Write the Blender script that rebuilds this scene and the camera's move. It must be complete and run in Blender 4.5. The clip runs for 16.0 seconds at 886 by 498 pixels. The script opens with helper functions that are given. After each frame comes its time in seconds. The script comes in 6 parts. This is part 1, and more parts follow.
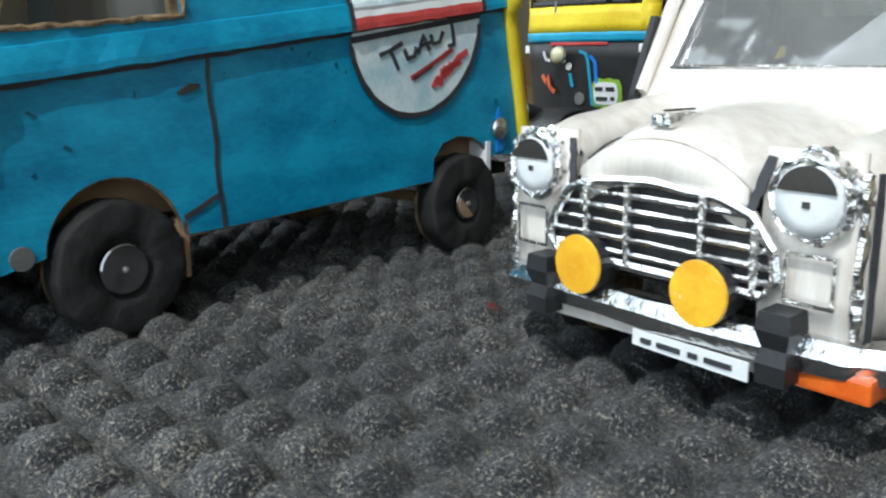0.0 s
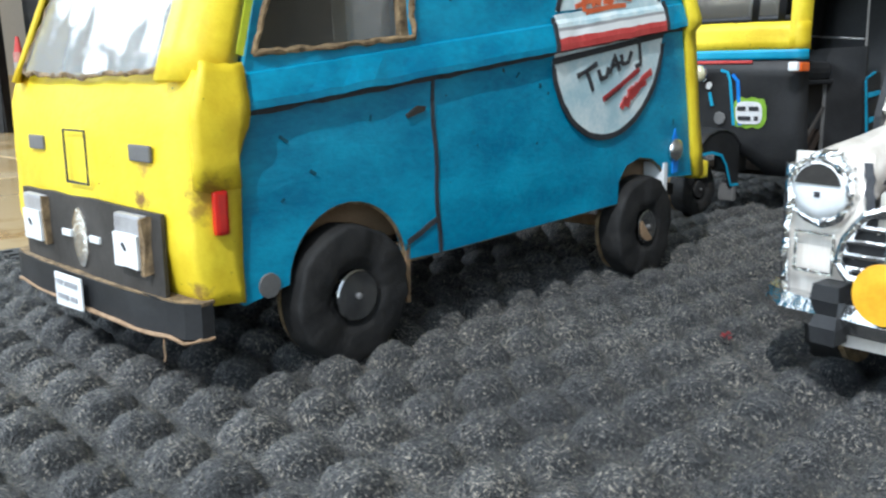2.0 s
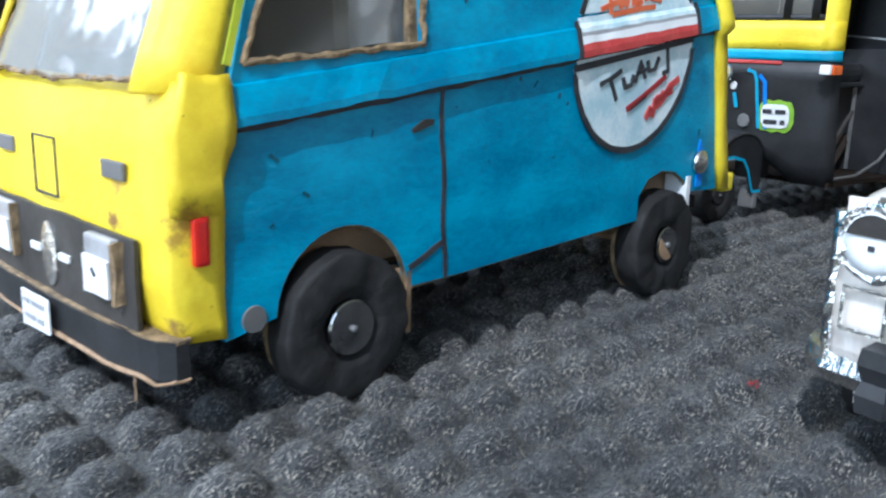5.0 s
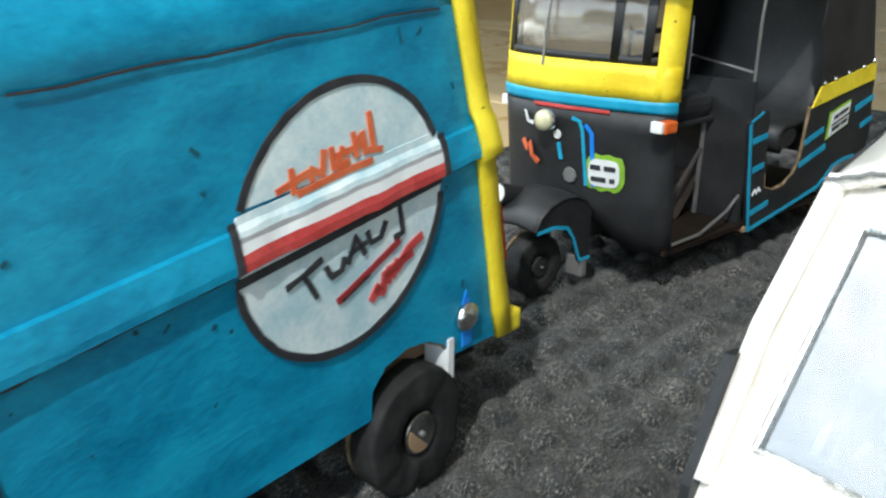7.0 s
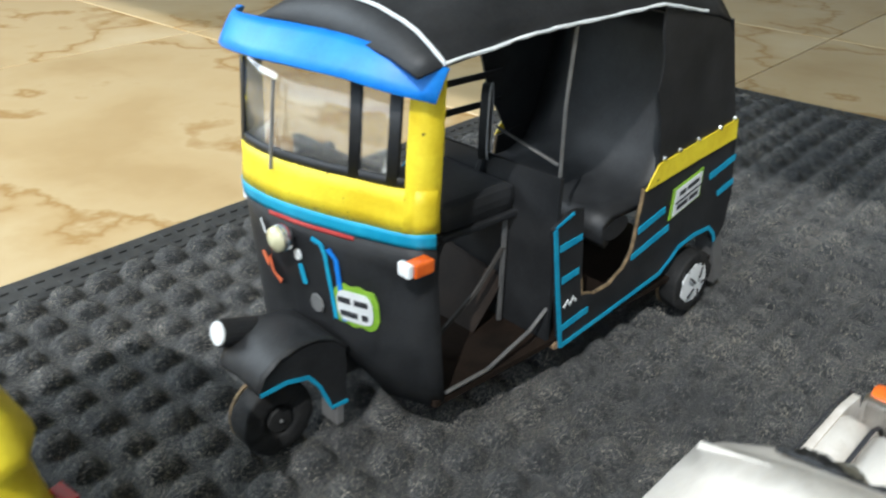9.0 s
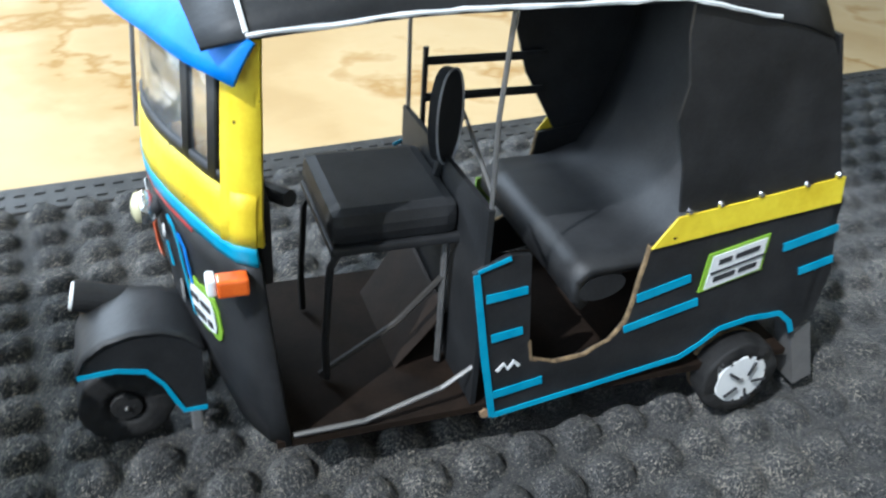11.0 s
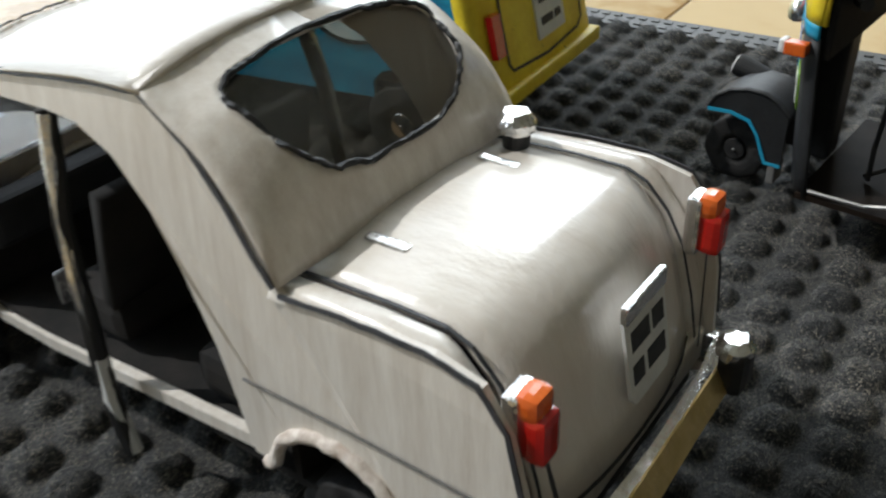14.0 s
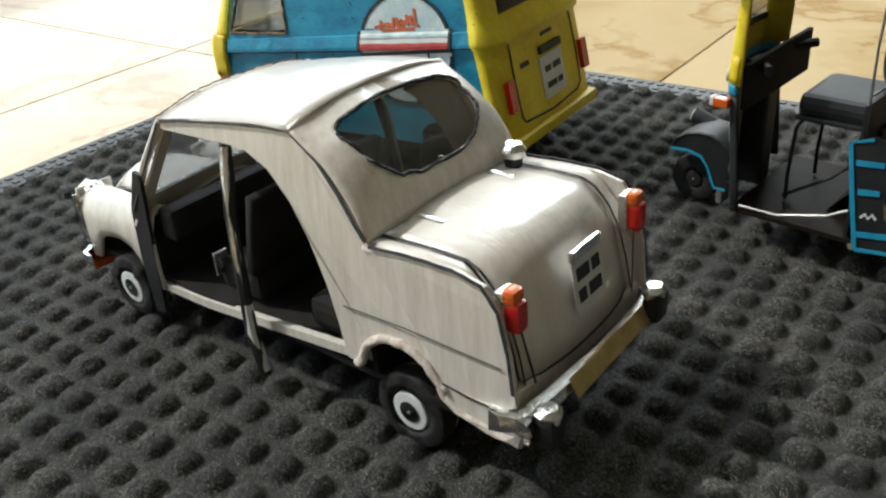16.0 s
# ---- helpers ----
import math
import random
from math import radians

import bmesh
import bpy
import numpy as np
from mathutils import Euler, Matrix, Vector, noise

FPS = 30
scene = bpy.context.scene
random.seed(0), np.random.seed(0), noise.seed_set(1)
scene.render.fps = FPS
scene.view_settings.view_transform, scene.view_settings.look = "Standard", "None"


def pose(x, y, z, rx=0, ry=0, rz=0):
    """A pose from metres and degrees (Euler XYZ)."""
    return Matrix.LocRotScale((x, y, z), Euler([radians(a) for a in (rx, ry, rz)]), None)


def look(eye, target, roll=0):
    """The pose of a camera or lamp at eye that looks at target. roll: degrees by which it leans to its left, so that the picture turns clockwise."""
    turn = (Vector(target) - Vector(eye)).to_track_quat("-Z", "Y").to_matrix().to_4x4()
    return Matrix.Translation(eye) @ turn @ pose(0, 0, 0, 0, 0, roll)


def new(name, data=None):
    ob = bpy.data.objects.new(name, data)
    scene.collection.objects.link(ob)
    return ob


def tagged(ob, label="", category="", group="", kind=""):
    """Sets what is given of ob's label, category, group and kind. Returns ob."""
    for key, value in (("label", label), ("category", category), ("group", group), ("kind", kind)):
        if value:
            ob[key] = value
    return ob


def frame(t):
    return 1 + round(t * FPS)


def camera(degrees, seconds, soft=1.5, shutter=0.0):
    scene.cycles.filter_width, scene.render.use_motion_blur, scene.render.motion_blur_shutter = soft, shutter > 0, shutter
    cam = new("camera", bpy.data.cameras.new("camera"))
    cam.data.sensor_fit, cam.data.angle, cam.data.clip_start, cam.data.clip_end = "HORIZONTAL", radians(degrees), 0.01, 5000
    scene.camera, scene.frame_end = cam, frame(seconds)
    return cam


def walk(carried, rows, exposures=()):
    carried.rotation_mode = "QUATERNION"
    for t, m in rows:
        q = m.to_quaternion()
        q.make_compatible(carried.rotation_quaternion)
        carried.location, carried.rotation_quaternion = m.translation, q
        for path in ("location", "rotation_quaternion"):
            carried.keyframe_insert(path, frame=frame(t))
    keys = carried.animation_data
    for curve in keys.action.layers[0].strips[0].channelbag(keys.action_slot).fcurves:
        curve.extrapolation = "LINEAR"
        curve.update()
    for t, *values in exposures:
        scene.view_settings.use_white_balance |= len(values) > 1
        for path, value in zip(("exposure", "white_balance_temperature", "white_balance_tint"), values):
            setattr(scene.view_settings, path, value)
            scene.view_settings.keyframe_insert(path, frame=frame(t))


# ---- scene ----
cam = camera(53.2, 16.0, soft=2.2, shutter=0.4)
ROWS = [
    (0.0, -0.0030, 0.0007, 0.0995, 77.67, 0.55, -0.39),
    (0.5, -0.0177, 0.0038, 0.0996, 77.83, 0.65, 0.06),
    (1.0, -0.0349, 0.0062, 0.0991, 77.93, 0.75, 0.54),
    (1.5, -0.0555, 0.0077, 0.1004, 78.25, 0.64, 1.10),
    (2.0, -0.0741, 0.0090, 0.1019, 78.76, 0.74, 1.86),
    (2.5, -0.0866, 0.0094, 0.1011, 79.12, 0.81, 2.63),
    (3.0, -0.0983, 0.0102, 0.1005, 79.49, 0.96, 3.29),
    (3.2, -0.1010, 0.0107, 0.0996, 79.58, 1.09, 3.55),
    (5.3, -0.0631, 0.0549, 0.1254, 75.89, -1.39, 2.41),
    (5.5, -0.0528, 0.0666, 0.1338, 75.29, -0.85, 2.06),
    (6.0, -0.0296, 0.1036, 0.1576, 73.06, -0.49, -0.19),
    (6.5, -0.0123, 0.1332, 0.1824, 71.23, -0.61, -1.44),
    (7.0, 0.0058, 0.1645, 0.2009, 69.62, -0.77, -2.40),
    (7.5, 0.0275, 0.1998, 0.2182, 67.30, -0.77, -3.38),
    (8.0, 0.0593, 0.2367, 0.2394, 65.58, -0.46, -4.21),
    (8.5, 0.0842, 0.2715, 0.2538, 64.32, -0.92, -4.59),
    (9.0, 0.1211, 0.3021, 0.2648, 63.24, -1.64, -4.49),
    (9.2, 0.1350, 0.3111, 0.2676, 63.05, -1.87, -3.88),
    (11.4, 0.2954, 0.4174, 0.2561, 56.57, -3.49, 28.12),
    (12.0, 0.3288, 0.4069, 0.2505, 55.27, -3.19, 41.95),
    (12.5, 0.3620, 0.4033, 0.2502, 54.47, -1.71, 52.23),
    (13.0, 0.4002, 0.3947, 0.2524, 54.13, -0.25, 63.07),
    (13.5, 0.4398, 0.3887, 0.2527, 54.90, 1.07, 71.64),
    (14.0, 0.4854, 0.3798, 0.2531, 56.59, 2.25, 78.53),
    (14.5, 0.5281, 0.3733, 0.2811, 58.75, 2.63, 82.07),
    (15.0, 0.5641, 0.3665, 0.2846, 59.99, 2.74, 81.94),
    (15.5, 0.6019, 0.3625, 0.2987, 60.38, 3.27, 81.09),
    (16.0, 0.6442, 0.3615, 0.3095, 60.59, 3.95, 81.02),
]
walk(cam, [(t, pose(x, y, z, rx, ry, rz)) for t, x, y, z, rx, ry, rz in ROWS],
     exposures=[(0.0, -0.45, 5850, 8), (2.5, -0.08, 5500, 10), (3.2, -0.08, 5250, 12), (5.5, 0.1, 5350, 11), (6.5, 0.0, 5950, 7), (8.0, -0.2, 5850, 8), (8.6, -0.2, 5800, 9), (9.2, -0.02, 5850, 8), (11.4, 0.42, 5400, 9), (12.3, 0.52, 5450, 9), (13.0, -0.15, 5700, 9), (13.5, -0.5, 5900, 10), (14.2, -0.5, 6100, 10), (15.0, -0.42, 6200, 9), (16.0, -0.38, 6250, 8)])

# ---- light: daylight through one wide doorway, bounced about the room ----
SUN_EL, SUN_AZ = radians(48), radians(250)
world = bpy.data.worlds.new("world")
scene.world = world
world.use_nodes = True
wn = world.node_tree.nodes
sky = wn.new("ShaderNodeTexSky")
sky.sky_type, sky.sun_disc = "NISHITA", False
sky.sun_elevation, sky.sun_rotation = SUN_EL, SUN_AZ
world.node_tree.links.new(sky.outputs[0], wn["Background"].inputs[0])
wn["Background"].inputs[1].default_value = 0.15
sun = new("sun", bpy.data.lights.new("sun", "SUN"))
sun.data.energy, sun.data.angle, sun.data.color = 3.5, radians(0.5), (1.0, 0.95, 0.86)
sun.matrix_world = look((-3, -8, 9.5), (0, 0, 0))


def area_lamp(name, eye, target, width, height, watts, colour):
    lamp = new(name, bpy.data.lights.new(name, "AREA"))
    lamp.data.shape, lamp.data.size, lamp.data.size_y = "RECTANGLE", width, height
    lamp.data.energy, lamp.data.color = watts, colour
    lamp.matrix_world = look(eye, target)
    return lamp


area_lamp("doorway_daylight", (-0.62, -0.51, 1.15), (0.38, 0.49, 0.95), 3.5, 2.2, 42, (0.93, 1.0, 0.96))
area_lamp("window_daylight", (-1.66, 1.28, 1.4), (-1.0, 0.62, 1.0), 1.0, 1.3, 48, (0.95, 1.0, 0.98))


# ---- materials ----
def ramp(nt, stops):
    r = nt.nodes.new("ShaderNodeValToRGB")
    e = r.color_ramp.elements
    while len(e) < len(stops):
        e.new(0.5)
    for el, (p, c) in zip(e, stops):
        el.position, el.color = p, (*c, 1)
    return r


def texture(nt, kind, scale, detail=4, rough=0.6, stretch=(1, 1, 1)):
    tc = nt.nodes.new("ShaderNodeTexCoord")
    mp = nt.nodes.new("ShaderNodeMapping")
    mp.inputs["Scale"].default_value = stretch
    nt.links.new(tc.outputs["Object"], mp.inputs[0])
    n = nt.nodes.new("ShaderNodeTex" + kind)
    n.inputs["Scale"].default_value = scale
    if kind == "Noise":
        n.inputs["Detail"].default_value, n.inputs["Roughness"].default_value = detail, rough
    nt.links.new(mp.outputs[0], n.inputs["Vector"])
    return n


def over(nt, colour, factor, at, soft, tone):
    """Lay a tone over a colour where factor passes a threshold."""
    edge = ramp(nt, [(at, (0, 0, 0)), (at + soft, (1, 1, 1))])
    nt.links.new(factor, edge.inputs[0])
    mx = nt.nodes.new("ShaderNodeMix")
    mx.data_type = "RGBA"
    nt.links.new(edge.outputs[0], mx.inputs[0])
    nt.links.new(colour, mx.inputs[6])
    mx.inputs[7].default_value = (*tone, 1)
    return mx.outputs[2]


def material(name, dark, light, rough=0.6, scale=60, fine=900, bump=0.3, metal=0.0, stretch=(1, 1, 1), wear=None,
             wear_scale=45, wear_at=0.68, coat=0.0, depth=0.0006, pits=None, pit_scale=420, pit_at=0.72, stains=(), spec=0.5, low=0.42, high=0.92):
    """Two tones mixed by a coarse noise, a fine one for grain and relief, and optional worn patches of a third tone,
    fine dark pits, and brown scuffs of ragged outline round given places."""
    m = bpy.data.materials.new(name)
    m.use_nodes = True
    nt = m.node_tree
    b = nt.nodes["Principled BSDF"]
    coarse, grain = texture(nt, "Noise", scale, 5, 0.6, stretch), texture(nt, "Noise", fine, 3, 0.7, stretch)
    mix = nt.nodes.new("ShaderNodeMath")
    mix.operation, mix.use_clamp = "MULTIPLY_ADD", True
    mix.inputs[1].default_value, mix.inputs[2].default_value = 0.35, 0.0
    nt.links.new(grain.outputs[0], mix.inputs[0])
    add = nt.nodes.new("ShaderNodeMath")
    add.operation = "ADD"
    nt.links.new(coarse.outputs[0], add.inputs[0])
    nt.links.new(mix.outputs[0], add.inputs[1])
    r = ramp(nt, [(low, dark), (high, light)])
    nt.links.new(add.outputs[0], r.inputs[0])
    colour = r.outputs[0]
    if wear:
        w = texture(nt, "Noise", wear_scale, 8, 0.75)
        wr = ramp(nt, [(wear_at, (0, 0, 0)), (wear_at + 0.06, (1, 1, 1))])
        nt.links.new(w.outputs[0], wr.inputs[0])
        mx = nt.nodes.new("ShaderNodeMix")
        mx.data_type = "RGBA"
        nt.links.new(wr.outputs[0], mx.inputs[0])
        nt.links.new(colour, mx.inputs[6])
        mx.inputs[7].default_value = (*wear, 1)
        colour = mx.outputs[2]
    if pits:
        colour = over(nt, colour, texture(nt, "Noise", pit_scale, 2, 0.5).outputs[0], pit_at, 0.03, pits)
    for (x, y, z), radius, tone in stains:
        tc = nt.nodes.new("ShaderNodeTexCoord")
        far = nt.nodes.new("ShaderNodeVectorMath")
        far.operation, far.inputs[1].default_value = "DISTANCE", (x, -y, z)
        nt.links.new(tc.outputs["Object"], far.inputs[0])
        rag = nt.nodes.new("ShaderNodeMath")
        rag.operation = "MULTIPLY_ADD"
        rag.inputs[1].default_value = -0.62 / radius
        nt.links.new(far.outputs["Value"], rag.inputs[0])
        nt.links.new(texture(nt, "Noise", 150, 6, 0.75).outputs[0], rag.inputs[2])
        colour = over(nt, colour, rag.outputs[0], 0.16, 0.2, tone)
    nt.links.new(colour, b.inputs["Base Color"])
    b.inputs["Specular IOR Level"].default_value = spec
    b.inputs["Roughness"].default_value, b.inputs["Metallic"].default_value = rough, metal
    b.inputs["Coat Weight"].default_value, b.inputs["Coat Roughness"].default_value = coat, 0.15
    if bump:
        bp = nt.nodes.new("ShaderNodeBump")
        bp.inputs["Strength"].default_value, bp.inputs["Distance"].default_value = bump, depth
        nt.links.new(add.outputs[0], bp.inputs["Height"])
        nt.links.new(bp.outputs[0], b.inputs["Normal"])
    return m


def clear_sheet(name, tint, rough, alpha, glare_white=0.0, wave=0.3, size=16):
    """Thin creased plastic film: see-through, with a gloss that grows at a slant, and flat white mixed in for glare."""
    m = bpy.data.materials.new(name)
    m.use_nodes = True
    nt = m.node_tree
    nt.nodes.remove(nt.nodes["Principled BSDF"])
    tr, gl, mx = (nt.nodes.new("ShaderNode" + k) for k in ("BsdfTransparent", "BsdfGlossy", "MixShader"))
    tr.inputs[0].default_value, gl.inputs["Roughness"].default_value = (*tint, 1), rough
    n = texture(nt, "Noise", size, 2)
    bp = nt.nodes.new("ShaderNodeBump")
    bp.inputs["Strength"].default_value, bp.inputs["Distance"].default_value = wave, 0.006
    nt.links.new(n.outputs[0], bp.inputs["Height"])
    nt.links.new(bp.outputs[0], gl.inputs["Normal"])
    lw = nt.nodes.new("ShaderNodeLayerWeight")
    lw.inputs[0].default_value = 0.5
    slant, gain = nt.nodes.new("ShaderNodeMath"), nt.nodes.new("ShaderNodeMath")
    slant.operation, slant.inputs[1].default_value = "POWER", 4.0
    nt.links.new(lw.outputs["Facing"], slant.inputs[0])
    gain.operation, gain.inputs[1].default_value, gain.inputs[2].default_value = "MULTIPLY_ADD", 0.9 - alpha, alpha
    nt.links.new(slant.outputs[0], gain.inputs[0])
    nt.links.new(gain.outputs[0], mx.inputs[0])
    nt.links.new(tr.outputs[0], mx.inputs[1])
    nt.links.new(gl.outputs[0], mx.inputs[2])
    out = mx.outputs[0]
    # even white diffuse stands for glare and haze on the film
    if glare_white:
        df, mm = nt.nodes.new("ShaderNodeBsdfDiffuse"), nt.nodes.new("ShaderNodeMixShader")
        df.inputs[0].default_value, mm.inputs[0].default_value = (0.7, 0.72, 0.72, 1), glare_white
        nt.links.new(out, mm.inputs[1])
        nt.links.new(df.outputs[0], mm.inputs[2])
        out = mm.outputs[0]
    nt.links.new(out, nt.nodes["Material Output"].inputs[0])
    return m


BLUE = material("blue_poster_paint", (0.002, 0.165, 0.31), (0.016, 0.31, 0.50), 0.5, 30, 330, 0.55, stretch=(0.8, 1, 1.5), wear=(0.004, 0.105, 0.16), wear_scale=34, wear_at=0.665, pits=(0.01, 0.05, 0.06), pit_scale=210, pit_at=0.765, depth=0.0014, low=0.53, high=0.82)
YELLOW = material("yellow_poster_paint", (0.66, 0.47, 0.008), (0.84, 0.68, 0.03), 0.5, 26, 230, 0.6, wear=(0.30, 0.19, 0.02), wear_scale=75, wear_at=0.665, depth=0.0012, pits=(0.05, 0.025, 0.008), pit_scale=330, pit_at=0.735, low=0.5, high=0.84,
                  stains=(((-0.054, -0.002, 0.066), 0.014, (0.38, 0.24, 0.02)), ((-0.062, -0.030, 0.064), 0.008, (0.20, 0.10, 0.02)), ((-0.06, -0.004, 0.036), 0.010, (0.26, 0.16, 0.03)), ((-0.06, -0.028, 0.0745), 0.008, (0.42, 0.27, 0.03))))
CYAN = material("cyan_paint_line", (0.01, 0.24, 0.42), (0.03, 0.36, 0.55), 0.5, 90, 900, 0.2)
WHITE = material("white_paper_body", (0.60, 0.54, 0.47), (0.80, 0.76, 0.70), 0.36, 60, 420, 0.4, stretch=(3.2, 3.2, 0.35), coat=0.5, wear=(0.46, 0.40, 0.32), wear_scale=50, wear_at=0.70)
GLOSS = material("glossy_taped_paper", (0.68, 0.62, 0.55), (0.80, 0.76, 0.70), 0.3, 26, 120, 0.5, stretch=(1, 2.6, 1), coat=0.7, depth=0.0022)
GOLD = material("yellowed_foil", (0.55, 0.40, 0.15), (0.78, 0.62, 0.30), 0.38, 120, 420, 0.8, metal=0.8, depth=0.0014)
LAMPGLASS = material("pale_lamp_glass", (0.5, 0.48, 0.3), (0.66, 0.62, 0.42), 0.2, 80, 400, 0.2, coat=0.6)
FOIL = material("crumpled_foil", (0.72, 0.72, 0.72), (0.9, 0.9, 0.9), 0.2, 110, 300, 0.8, metal=1.0, depth=0.0014)
BLACK = material("black_card", (0.009, 0.0095, 0.0105), (0.025, 0.0255, 0.027), 0.52, 40, 600, 0.5, wear=(0.045, 0.043, 0.04), wear_scale=110, wear_at=0.72, spec=0.42, low=0.5, high=0.85)
RUBBER = material("black_foam_rubber", (0.008, 0.008, 0.0085), (0.027, 0.026, 0.025), 0.72, 90, 500, 0.9, wear=(0.06, 0.056, 0.05), wear_scale=140, wear_at=0.66, spec=0.3, depth=0.001)
CARD = material("raw_cardboard", (0.21, 0.13, 0.07), (0.36, 0.24, 0.14), 0.85, 70, 900, 0.5, stretch=(1, 5, 1))
EDGE = material("cut_card_edge", (0.03, 0.02, 0.012), (0.33, 0.23, 0.12), 0.9, 220, 900, 0.6)
FLEECE = material("frayed_pinkish_paper", (0.46, 0.38, 0.32), (0.76, 0.70, 0.64), 0.9, 190, 900, 0.9, low=0.5, high=0.85)
RED = material("red_translucent_plastic", (0.45, 0.008, 0.006), (0.62, 0.02, 0.01), 0.2, 100, 900, 0.2, coat=0.5)
ORANGE = material("orange_plastic", (0.62, 0.09, 0.008), (0.8, 0.17, 0.02), 0.25, 100, 900, 0.2, coat=0.5)
FOG = material("yellow_orange_lens", (0.72, 0.30, 0.006), (0.90, 0.56, 0.03), 0.4, 90, 300, 0.6, coat=0.2, wear=(0.85, 0.62, 0.16), wear_scale=190, wear_at=0.6)
# marker ink, also the colour of strips that stand for shaded gaps
INKSHADE = material("dark_ink_and_gap_shade", (0.012, 0.014, 0.018), (0.05, 0.05, 0.055), 0.6, 150, 900, 0.1)
PAPER = material("white_paper", (0.62, 0.64, 0.65), (0.78, 0.79, 0.78), 0.7, 80, 900, 0.15)
GREYPAPER = material("grey_shiny_paper", (0.22, 0.22, 0.23), (0.42, 0.42, 0.43), 0.3, 60, 300, 0.2)
PALE = material("pale_blue_wash", (0.42, 0.60, 0.66), (0.74, 0.82, 0.83), 0.6, 48, 500, 0.3, low=0.52, high=0.8, wear=(0.30, 0.54, 0.63), wear_scale=55, wear_at=0.64)
REDPAINT = material("red_marker_paint", (0.40, 0.025, 0.025), (0.62, 0.10, 0.09), 0.55, 70, 600, 0.3, wear=(0.60, 0.42, 0.40), wear_scale=120, wear_at=0.66)
SCUFF = material("dark_blue_scuff", (0.003, 0.05, 0.08), (0.006, 0.12, 0.18), 0.6, 90, 600, 0.3)
DARKRED = material("dark_red_marker", (0.22, 0.015, 0.02), (0.36, 0.04, 0.04), 0.55, 120, 900, 0.2)
ORPAINT = material("orange_red_marker", (0.62, 0.10, 0.03), (0.75, 0.2, 0.08), 0.55, 120, 900, 0.2)
SMEAR = material("green_mixed_paint", (0.28, 0.40, 0.02), (0.56, 0.56, 0.02), 0.55, 60, 500, 0.4)
GREEN = material("lime_green_ink", (0.16, 0.34, 0.02), (0.3, 0.5, 0.04), 0.55, 120, 900, 0.2)
GREY = material("grey_corrugated_card", (0.09, 0.09, 0.09), (0.16, 0.155, 0.15), 0.8, 60, 900, 0.4)
PAN = material("brown_shiny_card", (0.006, 0.0045, 0.0035), (0.026, 0.017, 0.012), 0.6, 30, 500, 0.3, spec=0.12)
MIRROR = material("mirror_foil_disc", (0.30, 0.30, 0.31), (0.46, 0.46, 0.46), 0.16, 60, 200, 0.15, metal=1.0)
TAUPE = material("dark_taupe_card", (0.022, 0.02, 0.018), (0.06, 0.055, 0.05), 0.6, 50, 500, 0.4, spec=0.3)
CABIN = material("dark_brown_card", (0.04, 0.03, 0.022), (0.11, 0.085, 0.062), 0.7, 35, 500, 0.4)
DARKIN = material("dark_inside_card", (0.008, 0.008, 0.008), (0.024, 0.021, 0.019), 0.8, 50, 700, 0.3, spec=0.25)
VISOR = material("bright_blue_paint", (0.01, 0.16, 0.62), (0.03, 0.26, 0.78), 0.45, 70, 700, 0.3, wear=(0.5, 0.6, 0.7), wear_at=0.76)
WIRE = material("dull_wire", (0.18, 0.18, 0.18), (0.35, 0.34, 0.33), 0.45, 90, 900, 0.2, metal=0.7)
FILM = clear_sheet("clear_plastic_film", (0.8, 0.8, 0.78), 0.14, 0.12, 0.16, 0.5, 26)
CLEAR = clear_sheet("thin_clear_film", (0.93, 0.91, 0.86), 0.10, 0.12, 0.08, 0.7, 24)
SCREEN = clear_sheet("grey_plastic_film", (0.80, 0.81, 0.82), 0.10, 0.26, 0.10, 0.4, 26)
SMOKE = clear_sheet("smoked_plastic_film", (0.66, 0.65, 0.61), 0.12, 0.06, 0.02, 0.25, 16)
WALL = material("cream_wall_paint", (0.40, 0.36, 0.30), (0.48, 0.44, 0.38), 0.8, 3, 120, 0.2, depth=0.002)
CEIL = material("grey_ceiling_paint", (0.42, 0.42, 0.41), (0.5, 0.5, 0.48), 0.85, 2, 90, 0.2, depth=0.002)


